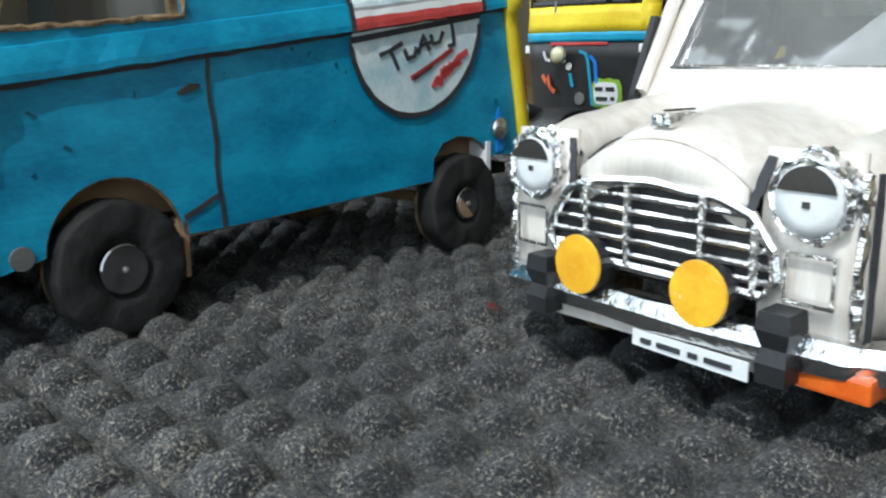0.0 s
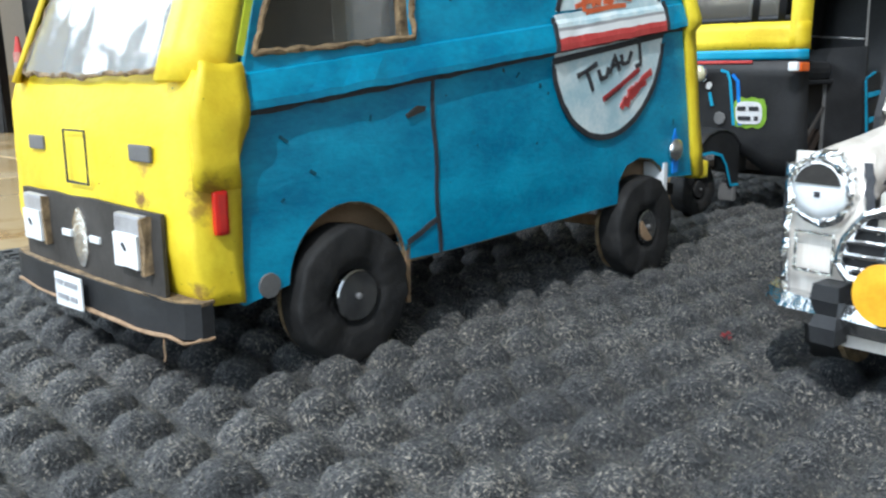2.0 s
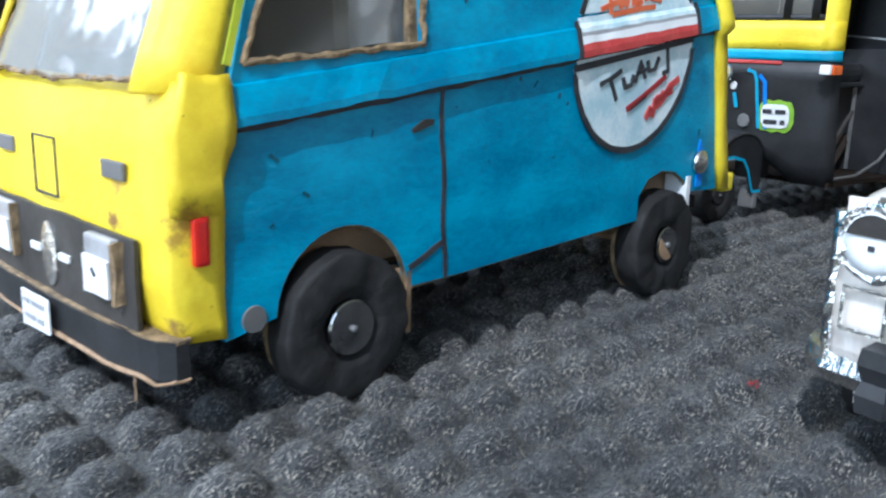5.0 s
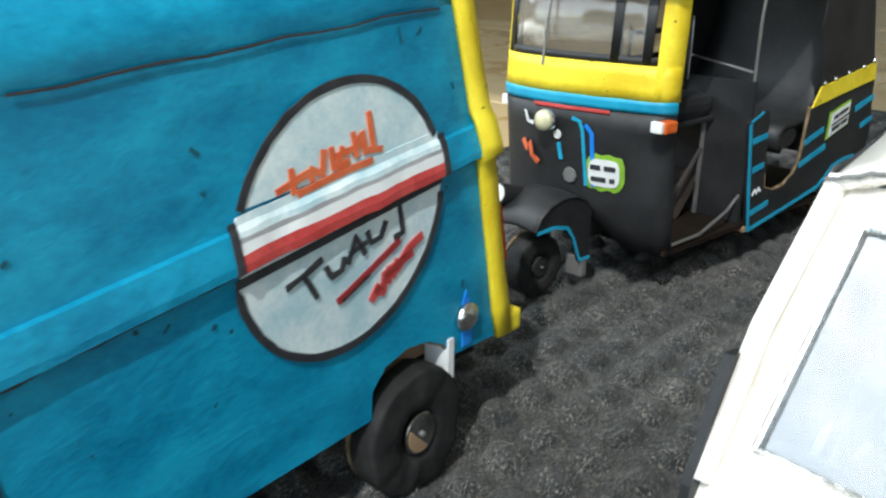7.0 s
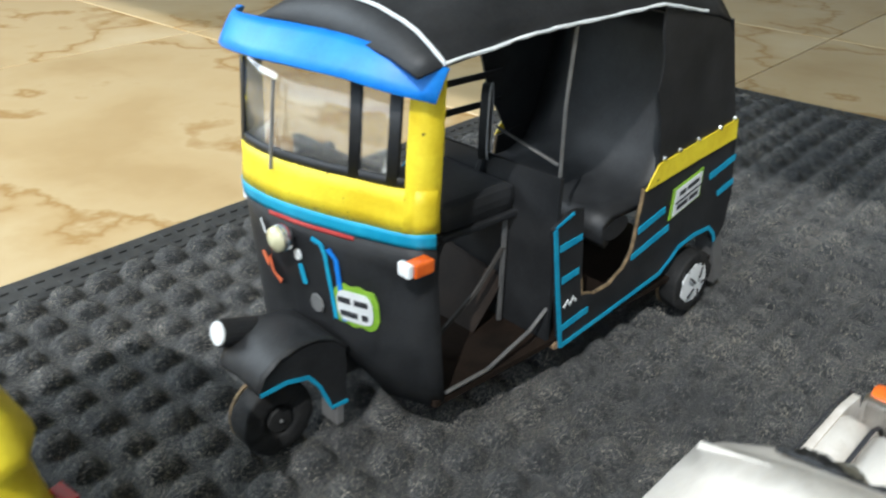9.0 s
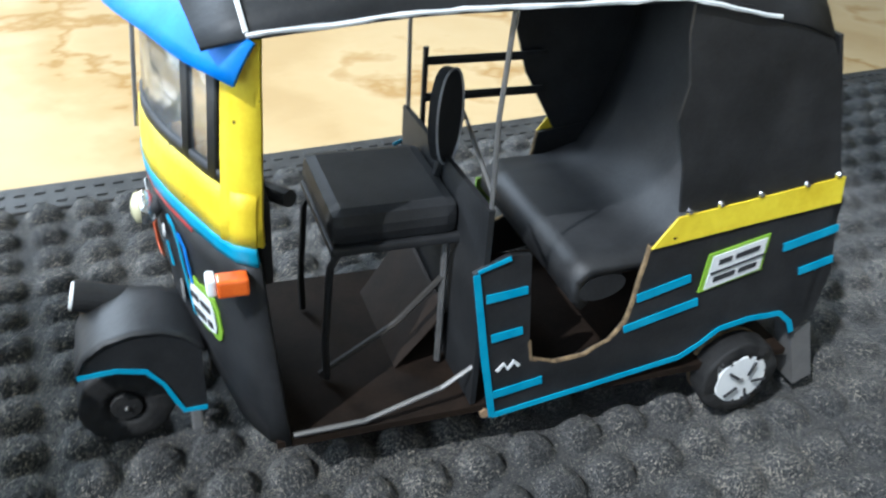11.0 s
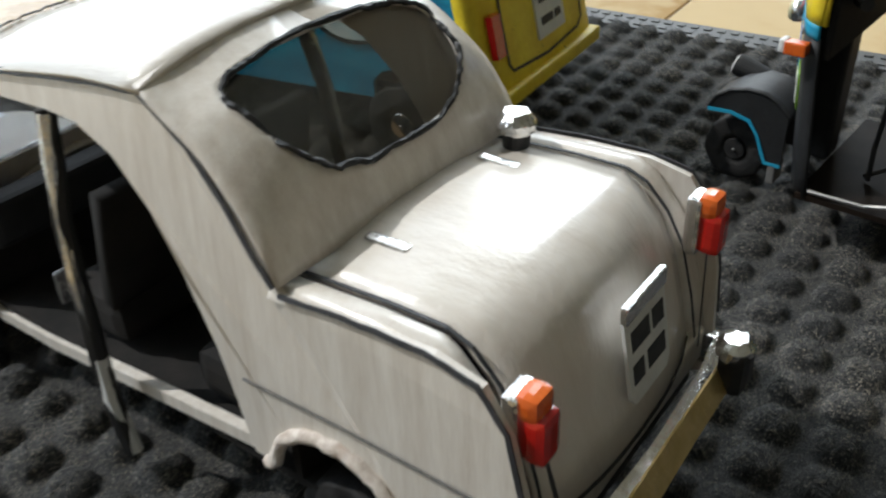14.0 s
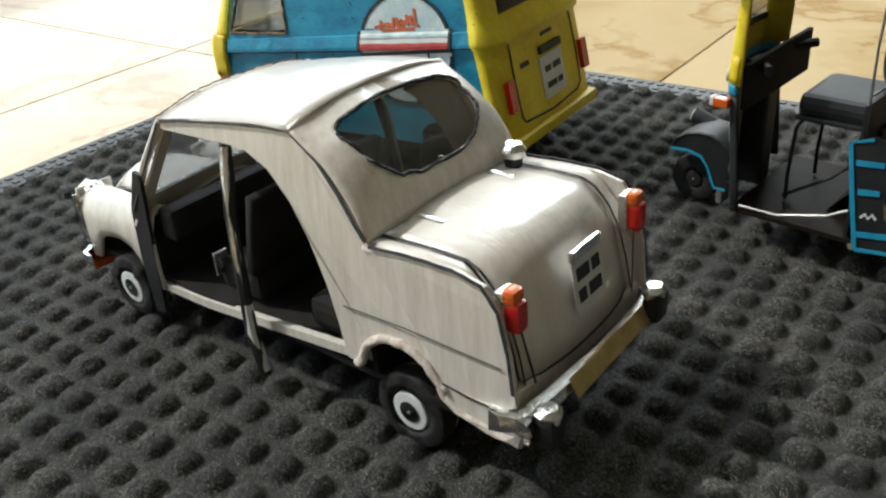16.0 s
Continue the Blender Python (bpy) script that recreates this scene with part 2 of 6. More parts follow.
def mat_carpet():
    """Dark grey polyester felt: salt-and-pepper fibres over soft blotches."""
    m = bpy.data.materials.new("grey_felt")
    m.use_nodes = True
    nt = m.node_tree
    b = nt.nodes["Principled BSDF"]
    fibre, cross = texture(nt, "Noise", 620, 2, 0.6, (1, 3.2, 1)), texture(nt, "Noise", 660, 2, 0.6, (3.0, 1, 1))
    blotch = texture(nt, "Noise", 16, 4)
    big = nt.nodes.new("ShaderNodeMath")
    big.operation = "MAXIMUM"
    nt.links.new(fibre.outputs[0], big.inputs[0])
    nt.links.new(cross.outputs[0], big.inputs[1])
    s = nt.nodes.new("ShaderNodeMath")
    s.operation = "MULTIPLY_ADD"
    s.inputs[1].default_value = 0.25
    nt.links.new(blotch.outputs[0], s.inputs[0])
    nt.links.new(big.outputs[0], s.inputs[2])
    r = ramp(nt, [(0.60, (0.0048, 0.0055, 0.0066)), (0.675, (0.0155, 0.0172, 0.0188)), (0.74, (0.064, 0.066, 0.066)), (0.82, (0.40, 0.355, 0.28))])
    nt.links.new(s.outputs[0], r.inputs[0])
    nt.links.new(r.outputs[0], b.inputs["Base Color"])
    b.inputs["Roughness"].default_value = 0.7
    b.inputs["Specular IOR Level"].default_value = 0.32
    b.inputs["Sheen Weight"].default_value, b.inputs["Sheen Roughness"].default_value = 0.18, 0.5
    bp = nt.nodes.new("ShaderNodeBump")
    bp.inputs["Strength"].default_value, bp.inputs["Distance"].default_value = 1.0, 0.0026
    nt.links.new(s.outputs[0], bp.inputs["Height"])
    nt.links.new(bp.outputs[0], b.inputs["Normal"])
    return m


def mat_tile():
    """Glossy floor tile printed like honey-coloured marble with brown veins."""
    m = bpy.data.materials.new("honey_marble_tile")
    m.use_nodes = True
    nt = m.node_tree
    b = nt.nodes["Principled BSDF"]
    warp = texture(nt, "Noise", 3.0, 6, 0.58)
    tc = nt.nodes.new("ShaderNodeTexCoord")
    mv = nt.nodes.new("ShaderNodeMixRGB")
    mv.blend_type, mv.inputs[0].default_value = "ADD", 0.55
    nt.links.new(tc.outputs["Object"], mv.inputs[1])
    nt.links.new(warp.outputs["Color"], mv.inputs[2])
    vein = nt.nodes.new("ShaderNodeTexNoise")
    vein.inputs["Scale"].default_value, vein.inputs["Detail"].default_value, vein.inputs["Roughness"].default_value = 2.6, 3, 0.45
    nt.links.new(mv.outputs[0], vein.inputs["Vector"])
    r = ramp(nt, [(0.28, (0.43, 0.29, 0.13)), (0.40, (0.53, 0.385, 0.195)), (0.47, (0.56, 0.42, 0.225)), (0.497, (0.40, 0.245, 0.09)), (0.512, (0.52, 0.37, 0.18)), (0.56, (0.58, 0.44, 0.24)), (0.62, (0.60, 0.46, 0.26)), (0.75, (0.66, 0.53, 0.33))])
    nt.links.new(vein.outputs[0], r.inputs[0])
    oi = nt.nodes.new("ShaderNodeObjectInfo")
    hsv = nt.nodes.new("ShaderNodeHueSaturation")
    k = nt.nodes.new("ShaderNodeMath")
    k.operation = "MULTIPLY_ADD"
    k.inputs[1].default_value, k.inputs[2].default_value = 0.14, 0.93
    nt.links.new(oi.outputs["Random"], k.inputs[0])
    nt.links.new(k.outputs[0], hsv.inputs["Value"])
    nt.links.new(r.outputs[0], hsv.inputs["Color"])
    nt.links.new(hsv.outputs[0], b.inputs["Base Color"])
    rr = nt.nodes.new("ShaderNodeMath")
    rr.operation = "MULTIPLY_ADD"
    rr.inputs[1].default_value, rr.inputs[2].default_value = 0.10, 0.07
    nt.links.new(warp.outputs[0], rr.inputs[0])
    nt.links.new(rr.outputs[0], b.inputs["Roughness"])
    b.inputs["Specular IOR Level"].default_value = 0.9
    return m


FELT, TILE = mat_carpet(), mat_tile()
DUSTY = material("dusty_rubber", (0.022, 0.022, 0.022), (0.06, 0.06, 0.058), 0.5, 60, 500, 0.4)
GROUT = material("pale_grout", (0.55, 0.47, 0.36), (0.66, 0.58, 0.47), 0.85, 40, 300, 0.3)
GRASS = material("green_lawn", (0.05, 0.13, 0.015), (0.14, 0.26, 0.04), 0.9, 6, 90, 0.8, depth=0.02)


# ---- mesh helpers: places are (a, b, z): along the vehicle to its rear, towards its left-hand flank, up ----
def V(a, b, z):
    return Vector((a, -b, z))


def finish(name, bm, mat, parent=None, label="", smooth=False):
    bmesh.ops.recalc_face_normals(bm, faces=bm.faces)
    me = bpy.data.meshes.new(name)
    bm.to_mesh(me)
    bm.free()
    me.materials.append(mat)
    if smooth:
        for p in me.polygons:
            p.use_smooth = True
    ob = new(name, me)
    if parent:
        ob.parent = parent
    if label:
        ob["label"] = label
    return ob


def part(name, bm, mat, parent, label="", smooth=False):
    return finish(name, bm, mat, parent, label, smooth)


def thing(name, x, y, deg, label, category, group=""):
    ob = new(name)
    ob.empty_display_size = 0.05
    ob.matrix_world = pose(x, y, 0, 0, 0, deg)
    return tagged(ob, label, category, group)


def prism(loop, offset, holes=(), bm=None):
    """A sheet with thickness: a flat outline (3D points), holes in it, pushed along offset."""
    bm = bm or bmesh.new()
    off = Vector(offset)
    sides = []
    for base in (Vector((0, 0, 0)), off):
        edges, rings = [], []
        for lp in (loop, *holes):
            vs = [bm.verts.new(Vector(p) + base) for p in lp]
            rings.append(vs)
            edges += [bm.edges.new((vs[i], vs[(i + 1) % len(vs)])) for i in range(len(vs))]
        if holes:
            bmesh.ops.triangle_fill(bm, use_beauty=True, use_dissolve=False, edges=edges)
        else:
            bm.faces.new(rings[0])
        sides.append(rings)
    for r0, r1 in zip(*sides):
        for i in range(len(r0)):
            j = (i + 1) % len(r0)
            bm.faces.new((r0[i], r0[j], r1[j], r1[i]))
    return bm


def box(a0, a1, b0, b1, z0, z1, bevel=0.0, bm=None):
    bm = bm or bmesh.new()
    vs = [bm.verts.new(V(a, b, z)) for a in (a0, a1) for b in (b0, b1) for z in (z0, z1)]
    new_faces = [bm.faces.new([vs[i] for i in q]) for q in ((0, 1, 3, 2), (4, 6, 7, 5), (0, 4, 5, 1), (2, 3, 7, 6), (0, 2, 6, 4), (1, 5, 7, 3))]
    if bevel:
        bmesh.ops.bevel(bm, geom=list({e for fc in new_faces for e in fc.edges}), offset=bevel, segments=2, affect="EDGES", profile=0.6)
    return bm


def loft(rings, closed=False, caps=False, bm=None):
    """Faces between successive rows of points."""
    bm = bm or bmesh.new()
    rows = [[bm.verts.new(p) for p in r] for r in rings]
    for r0, r1 in zip(rows, rows[1:]):
        n = len(r0)
        for i in range(n if closed else n - 1):
            j = (i + 1) % n
            bm.faces.new((r0[i], r0[j], r1[j], r1[i]))
    if caps:
        bm.faces.new(rows[0])
        bm.faces.new(rows[-1])
    return bm


def sheet(rings, thick, jitter=0.0):
    """A bent sheet of card: rows of points, given a thickness along the normals."""
    bm = loft(rings)
    bmesh.ops.recalc_face_normals(bm, faces=bm.faces)
    if jitter:
        for v in bm.verts:
            v.co += jitter * noise.noise_vector(v.co * 70)
    bmesh.ops.solidify(bm, geom=bm.faces[:], thickness=thick)
    return bm


def turned(profile, centre, axis, steps=28, bm=None):
    """A lathe: profile of (radius, along) about axis through centre."""
    ax = Vector(axis).normalized()
    s = ax.orthogonal().normalized()
    w = ax.cross(s)
    rings = [[Vector(centre) + ax * h + (s * math.cos(2 * math.pi * i / steps) + w * math.sin(2 * math.pi * i / steps)) * r for i in range(steps)] for r, h in profile]
    return loft(rings, closed=True, caps=True, bm=bm)


def rod(points, radius, steps=8, bm=None):
    """A round bar along points."""
    pts = [Vector(p) for p in points]
    rings = []
    for i, p in enumerate(pts):
        d = (pts[min(i + 1, len(pts) - 1)] - pts[max(i - 1, 0)]).normalized()
        s = d.orthogonal().normalized() if i == 0 else (s - d * s.dot(d)).normalized()
        w = d.cross(s)
        rings.append([p + (s * math.cos(2 * math.pi * k / steps) + w * math.sin(2 * math.pi * k / steps)) * radius for k in range(steps)])
    return loft(rings, closed=True, caps=True, bm=bm)


def ribbon(points, width, up, lift, thick=0.0005):
    """A painted stroke: a thin raised band along points on a surface with normal lift."""
    n = Vector(lift).normalized()
    pts = [Vector(p) + n * 0.0002 for p in points]
    rings = []
    for i, p in enumerate(pts):
        d = (pts[min(i + 1, len(pts) - 1)] - pts[max(i - 1, 0)]).normalized()
        s = d.cross(n).normalized() * width * (0.5 + 0.12 * noise.noise(p * 300))
        rings.append([p - s, p + s, p + s + n * thick, p - s + n * thick])
    return loft(rings, closed=True, caps=True)


def crumple(bm, size, scale=90):
    bmesh.ops.subdivide_edges(bm, edges=bm.edges[:], cuts=1, use_grid_fill=True)
    for v in bm.verts:
        v.co += size * noise.noise_vector(v.co * scale)
    return bm


def arc(ca, cz, r, d0, d1, n):
    return [(ca + r * math.cos(radians(d0 + (d1 - d0) * i / n)), cz + r * math.sin(radians(d0 + (d1 - d0) * i / n))) for i in range(n + 1)]


# ---- setting: room, tiled floor, felt mat ----
TURN = pose(0, 0, 0, 0, 0, 45.0)


def wall_slab(name, p0, p1, q0, q1, z0, z1, mat, label):
    """A block of the room, in axes along and across the mat."""
    b = bmesh.new()
    xs = [(p0, q0), (p1, q0), (p1, q1), (p0, q1)]
    lo = [b.verts.new((x, y, z0)) for x, y in xs]
    hi = [b.verts.new((x, y, z1)) for x, y in xs]
    b.faces.new(lo), b.faces.new(hi)
    for i in range(4):
        b.faces.new((lo[i], lo[(i + 1) % 4], hi[(i + 1) % 4], hi[i]))
    ob = tagged(finish(name, b, mat), label, name.split("_")[0], kind="structure")
    ob.matrix_world = TURN
    return ob


wall_slab("wall_north", 0.35, 4.1, 2.1, 2.22, -0.03, 2.7, WALL, "plain cream painted wall behind the toys")
wall_slab("wall_north_sill", -0.75, 0.35, 2.1, 2.22, -0.03, 0.75, WALL, "plain cream wall below the window")
wall_slab("wall_north_head", -0.75, 0.35, 2.1, 2.22, 2.1, 2.7, WALL, "plain cream wall above the window")
wall_slab("wall_north_west", -0.9, -0.75, 2.1, 2.22, -0.03, 2.7, WALL, "plain cream wall in the corner beside the window")
wall_slab("wall_east", 4.0, 4.1, -3.0, 2.1, -0.03, 2.7, WALL, "plain cream painted wall")
wall_slab("wall_south", -0.9, 4.1, -3.1, -3.0, -0.03, 2.7, WALL, "plain cream painted wall")
wall_slab("wall_west", -0.9, -0.8, 1.95, 2.1, -0.03, 2.7, WALL, "plain cream wall beside the open doorway")
wall_slab("wall_west_south", -0.9, -0.8, -3.0, -1.7, -0.03, 2.7, WALL, "plain cream wall beside the open doorway")
wall_slab("wall_west_head", -0.9, -0.8, -1.7, 1.95, 2.3, 2.7, WALL, "plain cream wall above the open doorway")
wall_slab("ceiling", -0.9, 4.1, -3.1, 2.22, 2.7, 2.8, CEIL, "plain white ceiling")
wall_slab("ground_north", -0.9, 80, 2.22, 80, -0.3, -0.18, GRASS, "green lawn outside the window")
wall_slab("ground", -80, -0.9, -80, 80, -0.3, -0.18, GRASS, "green lawn outside the doorway")
FLOOR = wall_slab("floor", -0.9, 4.0, -3.0, 2.1, -0.18, -0.0075, GROUT, "honey coloured glossy marble-look floor tiles with pale joints")


def floor_tiles():
    """Square tiles, each a piece of its own with eased edges, 2 mm joints."""
    size, gap = 0.6, 0.0012
    meshes = {}
    for i in range(-3, 7):
        for j in range(-6, 4):
            p0, p1 = max(-0.9, 0.355 + i * size), min(4.0, 0.355 + (i + 1) * size)
            q0, q1 = max(-3.0, 0.5 + j * size), min(2.1, 0.5 + (j + 1) * size)
            if p1 - p0 < 0.02 or q1 - q0 < 0.02:
                continue
            key = (round(p1 - p0, 3), round(q1 - q0, 3))
            if key not in meshes:
                b = bmesh.new()
                box(gap, key[0] - gap, -gap, -key[1] + gap, -0.012, -0.0055, bm=b)
                bmesh.ops.bevel(b, geom=b.edges[:], offset=0.0008, segments=1, affect="EDGES")
                bmesh.ops.recalc_face_normals(b, faces=b.faces)
                me = bpy.data.meshes.new("tile")
                b.to_mesh(me)
                b.free()
                me.materials.append(TILE)
                meshes[key] = me
            ob = new("tile", meshes[key])
            ob.parent = FLOOR
            ob.location = (p0, q0, 0)


floor_tiles()

MAT_TURN = 45.0
mat_frame = pose(0, 0, 0, 0, 0, MAT_TURN)
P0, P1, Q0, Q1 = -0.056, 1.212, -0.17, 0.619
PITCH, PITCH_Q, PH, QH = 0.0236, 0.0238, 0.0063, 0.0095
RIM = 0.031


def felt_mat():
    """One moulded sheet with rows of soft square-ish domes, and a flat rubber rim."""
    root = tagged(new("door_mat"), "dark grey felt door mat with rows of rounded nubs", "mat")
    root.matrix_world = mat_frame
    n = 17
    step = PITCH / n
    ps = np.arange(P0 + RIM, P1 - RIM + step / 2, step)
    qs = np.arange(Q0 + RIM, Q1 - RIM + step / 2, step)
    pp, qq = np.meshgrid(ps, qs, indexing="ij")
    u = (pp - PH) / PITCH
    v = (qq - QH) / PITCH_Q
    ui, vi = np.round(u), np.round(v)
    rnd = np.sin(ui * 12.9898 + vi * 78.233) * 43758.5453
    rnd = rnd - np.floor(rnd)
    du, dv = np.abs(u - ui) * 2, np.abs(v - vi) * 2
    r = (du ** 2.4 + dv ** 2.4) ** (1 / 2.4) / (0.74 + 0.1 * rnd)
    h = np.clip(1 - r ** 2.4, 0, 1) ** 0.6 * (0.0064 + 0.0016 * rnd)
    rng = np.random.default_rng(3)
    lump = rng.normal(0, 1, h.shape)
    lump = (lump + np.roll(lump, 1, 0) + np.roll(lump, 1, 1) + np.roll(lump, (1, 1), (0, 1))) / 2
    h = h + lump * 0.00026 * (0.5 + np.clip(h / 0.004, 0, 1))
    verts = np.stack([pp + rng.normal(0, 0.0002, h.shape), qq + rng.normal(0, 0.0002, h.shape), h], -1).reshape(-1, 3)
    w = len(qs)
    i = np.arange((len(ps) - 1) * w).reshape(-1, w)[:, :-1].ravel()
    faces = np.stack([i, i + w, i + w + 1, i + 1], 1)
    me = bpy.data.meshes.new("felt")
    me.from_pydata(verts.tolist(), [], faces.tolist())
    me.materials.append(FELT)
    for p in me.polygons:
        p.use_smooth = True
    ob = new("felt", me)
    ob.parent = root
    for lo, hi, k in (((P0, Q1 - RIM), (P1, Q1), 0), ((P0, Q0), (P1, Q0 + RIM), 0), ((P0, Q0 + RIM), (P0 + RIM, Q1 - RIM), 1), ((P1 - RIM, Q0 + RIM), (P1, Q1 - RIM), 1)):
        b = bmesh.new()
        box(lo[0], hi[0], -lo[1], -hi[1], -0.0055, 0.0018, 0.0012, bm=b)
        length = hi[k] - lo[k]
        for j in range(int(length / 0.011)):
            c = lo[k] + 0.006 + j * 0.011
            for off in (0.009, 0.0215):
                p = (c, lo[1] + off) if k == 0 else (lo[0] + off, c)
                box(p[0] - 0.0028, p[0] + 0.0028, -p[1] - 0.0028, -p[1] + 0.0028, 0.0018, 0.0028, bm=b)
        finish("rim", b, DUSTY, root, "flat black rubber rim")
    b = bmesh.new()
    box(P0 + RIM, P1 - RIM, -Q0 - RIM, -Q1 + RIM, -0.0055, -0.0012, bm=b)
    finish("backing", b, RUBBER, root)
    return root


felt_mat()


def wheel(parent, a, b, z, r, width, side, cap_mat, cap_r, spokes=0, label="", card=True, centre=None):
    """A card disc wheel wrapped in black foam: tyre, card back, hub cap, dark spokes."""
    out = V(0, side, 0)
    ty = turned([(r * 0.3, -width), (r * 0.96, -width), (r, -width * 0.9), (r, -0.0014), (r * 0.985, -0.0004), (r * 0.93, 0.0), (r * 0.75, 0.0004), (r * 0.58, 0.0003), (cap_r * 1.32, 0.0), (cap_r * 1.2, -0.0016), (cap_r * 0.9, -0.0024)], V(a, b, z), out, 48)
    for v in ty.verts:
        d = v.co - V(a, b, z)
        t = math.atan2(d.z, d.x)
        crease = noise.noise(Vector((math.cos(t) * 4, math.sin(t) * 4, a * 40 + b * 60)))
        v.co += 0.0008 * noise.noise_vector(v.co * 150) + Vector((d.x, 0, d.z)) * 0.035 * crease + out * 0.0009 * crease
    w = part("wheel", ty, RUBBER, parent, label, True)
    if card:
        part("card_disc", turned([(r * 0.97, -width - 0.0022), (r * 0.97, -width - 0.0004)], V(a, b, z), out, 36), EDGE, w, "cut cardboard backing disc")
    part("hub_cap", turned([(cap_r, -0.003), (cap_r, 0.0), (cap_r * 0.94, 0.0005), (cap_r * 0.5, 0.0006), (cap_r * 0.1, 0.0007)], V(a, b, z), out, 28), cap_mat, w, "round hub cap")
    if centre:
        part("hub_centre", turned([(cap_r * 0.55, 0.0006), (cap_r * 0.55, 0.0011), (cap_r * 0.1, 0.0012)], V(a, b, z), out, 24), centre, w, "shiny middle of the hub")
    for k in range(spokes):
        t = 2 * math.pi * k / spokes
        d = Vector((math.cos(t), 0, math.sin(t)))
        c = V(a, b + side * 0.0022, z)
        part("spoke_slot", ribbon([c + d * cap_r * 0.3, c + d * cap_r * 0.85], cap_r * 0.10, None, out), INKSHADE, w)
    part("axle_pin", turned([(r * 0.05, 0.0), (r * 0.045, 0.0016), (r * 0.02, 0.002)], V(a, b, z), out, 12), WIRE, w)
    return w


# ---- blue and yellow delivery van ----
def van():
    root = thing("toy_van", -0.1148, 0.3069, 47.1, "handmade cardboard delivery van painted blue and yellow", "toy van", "toy vehicles on the mat")
    R, L, C = -0.003, -0.138, -0.0705
    sill = lambda a: 0.0325 + 0.045 * a
    belt = lambda a: 0.0958 + 0.125 * a
    crease = lambda a: 0.1605 + 0.072 * a
    roof = lambda a: 0.1855 + 0.06 * a
    rear = lambda z: 0.2455 - 0.2 * (z - 0.047)
    front = -0.043
    # lower flanks with wheel arches cut out
    for b0, s in ((R, 1), (L, -1)):
        archf = [(x, max(z, sill(x))) for x, z in arc(0.0006, 0.0325, 0.0265, 176, 4, 16)]
        archr = [(0.164, sill(0.164)), (0.1645, 0.0505), (0.171, 0.0575), (0.182, 0.0605), (0.193, 0.0592), (0.2015, 0.0548), (0.2075, 0.0485)]
        low = [(front, sill(front))] + archf + [(0.05, sill(0.05)), (0.11, sill(0.11))] + archr + [(0.232, 0.0475)]
        top = [(x, belt(x) + 0.002) for x in (rear(0.125) - 0.006, 0.15, 0.08, 0.0, front)]
        lp = [V(a, b0, z) for a, z in low + [(rear(0.047) - 0.006, 0.047)] + top]
        part("sill_edge", rod([V(a, b0 - s * 0.0015, z) for a, z in ((0.028, sill(0.028)), (0.07, sill(0.07)), (0.12, sill(0.12)), (0.164, sill(0.164)))], 0.0009, 6), EDGE, root, "bare cut edge of the sill")
        side = part("flank", prism(lp, V(0, -s * 0.003, 0)), BLUE, root, "hand-painted blue lower flank")
        part("arch_edge", rod([V(a, b0 - s * 0.0012, z) for a, z in archf], 0.001, 6), EDGE, side, "raw cut card edge")
        part("arch_edge", rod([V(a, b0 - s * 0.0012, z) for a, z in archr], 0.0009, 6), EDGE, side, "raw cut card edge")
        part("wheel_well", prism([V(a, b0 - s * 0.012, z) for a, z in [(-0.035, 0.04), (0.036, 0.04), (0.036, 0.068), (-0.035, 0.068)]], V(0, -s * 0.002, 0)), CARD, side, "bare brown card inside the arch")
        part("wheel_well", prism([V(a, b0 - s * 0.012, z) for a, z in [(0.155, 0.046), (0.215, 0.046), (0.215, 0.07), (0.155, 0.07)]], V(0, -s * 0.002, 0)), CARD, side, "bare brown card inside the arch")
        # belt ledge
        st = [front + (rear(0.125) - front - 0.006) * i / 40 for i in range(41)]
        rows = []
        for a in st:
            j = 0.0011 * noise.noise(Vector((a * 75, s, 0))) + 0.0005 * noise.noise(Vector((a * 240, s, 4)))
            rows.append([V(a, b0 - s * 0.002, belt(a) + 0.0002), V(a, b0 + s * (0.0034 + j), belt(a) + 0.0004 + j), V(a, b0 + s * (0.0034 + j), belt(a) + 0.0028 + j), V(a, b0 + s * 0.0012, belt(a) + 0.0112), V(a, b0 - s * 0.002, belt(a) + 0.0122)])
        part("belt_ledge", loft(rows, closed=True, caps=True), BLUE, side, "folded blue waist ledge")
        # uneven dark line along the lower edge of the ledge
        part("fold_line", ribbon([V(a, b0 - s * 0.0001, belt(a) - 0.0007 + 0.0011 * noise.noise(Vector((a * 90, 3, s)))) for a in st], 0.0017, None, V(0, s, 0)), INKSHADE, side)
        # upper flank with the cab window
        up = lambda a, z: V(a, b0 - s * (0.0005 + 0.07 * (z - belt(a) - 0.012)), z)
        f2 = lambda z: front + 0.004 + 0.32 * (z - 0.105)
        outl = [(f2(0.104), belt(front) + 0.0105)] + [(x, belt(x) + 0.0105) for x in (0.0, 0.05, 0.1, 0.15, 0.2)] + [(rear(0.134) - 0.006, belt(rear(0.134)) + 0.0105)]
        outl += [(rear(0.176) - 0.006, crease(0.21))] + [(x, crease(x)) for x in (0.15, 0.1, 0.05, 0.0)] + [(f2(0.158), crease(-0.02))]
        win = [(-0.0345, 0.1085), (0.033, 0.1145), (0.0315, 0.146), (0.027, 0.151), (-0.019, 0.1485)]
        part("upper_flank", prism([up(a, z) for a, z in outl], V(0, -s * 0.0025, 0), [[up(a, z) for a, z in win]]), BLUE, root, "hand-painted blue upper flank with window opening")
        wl = [up(a, z) + V(0, s * 0.0005, 0) for a, z in win]
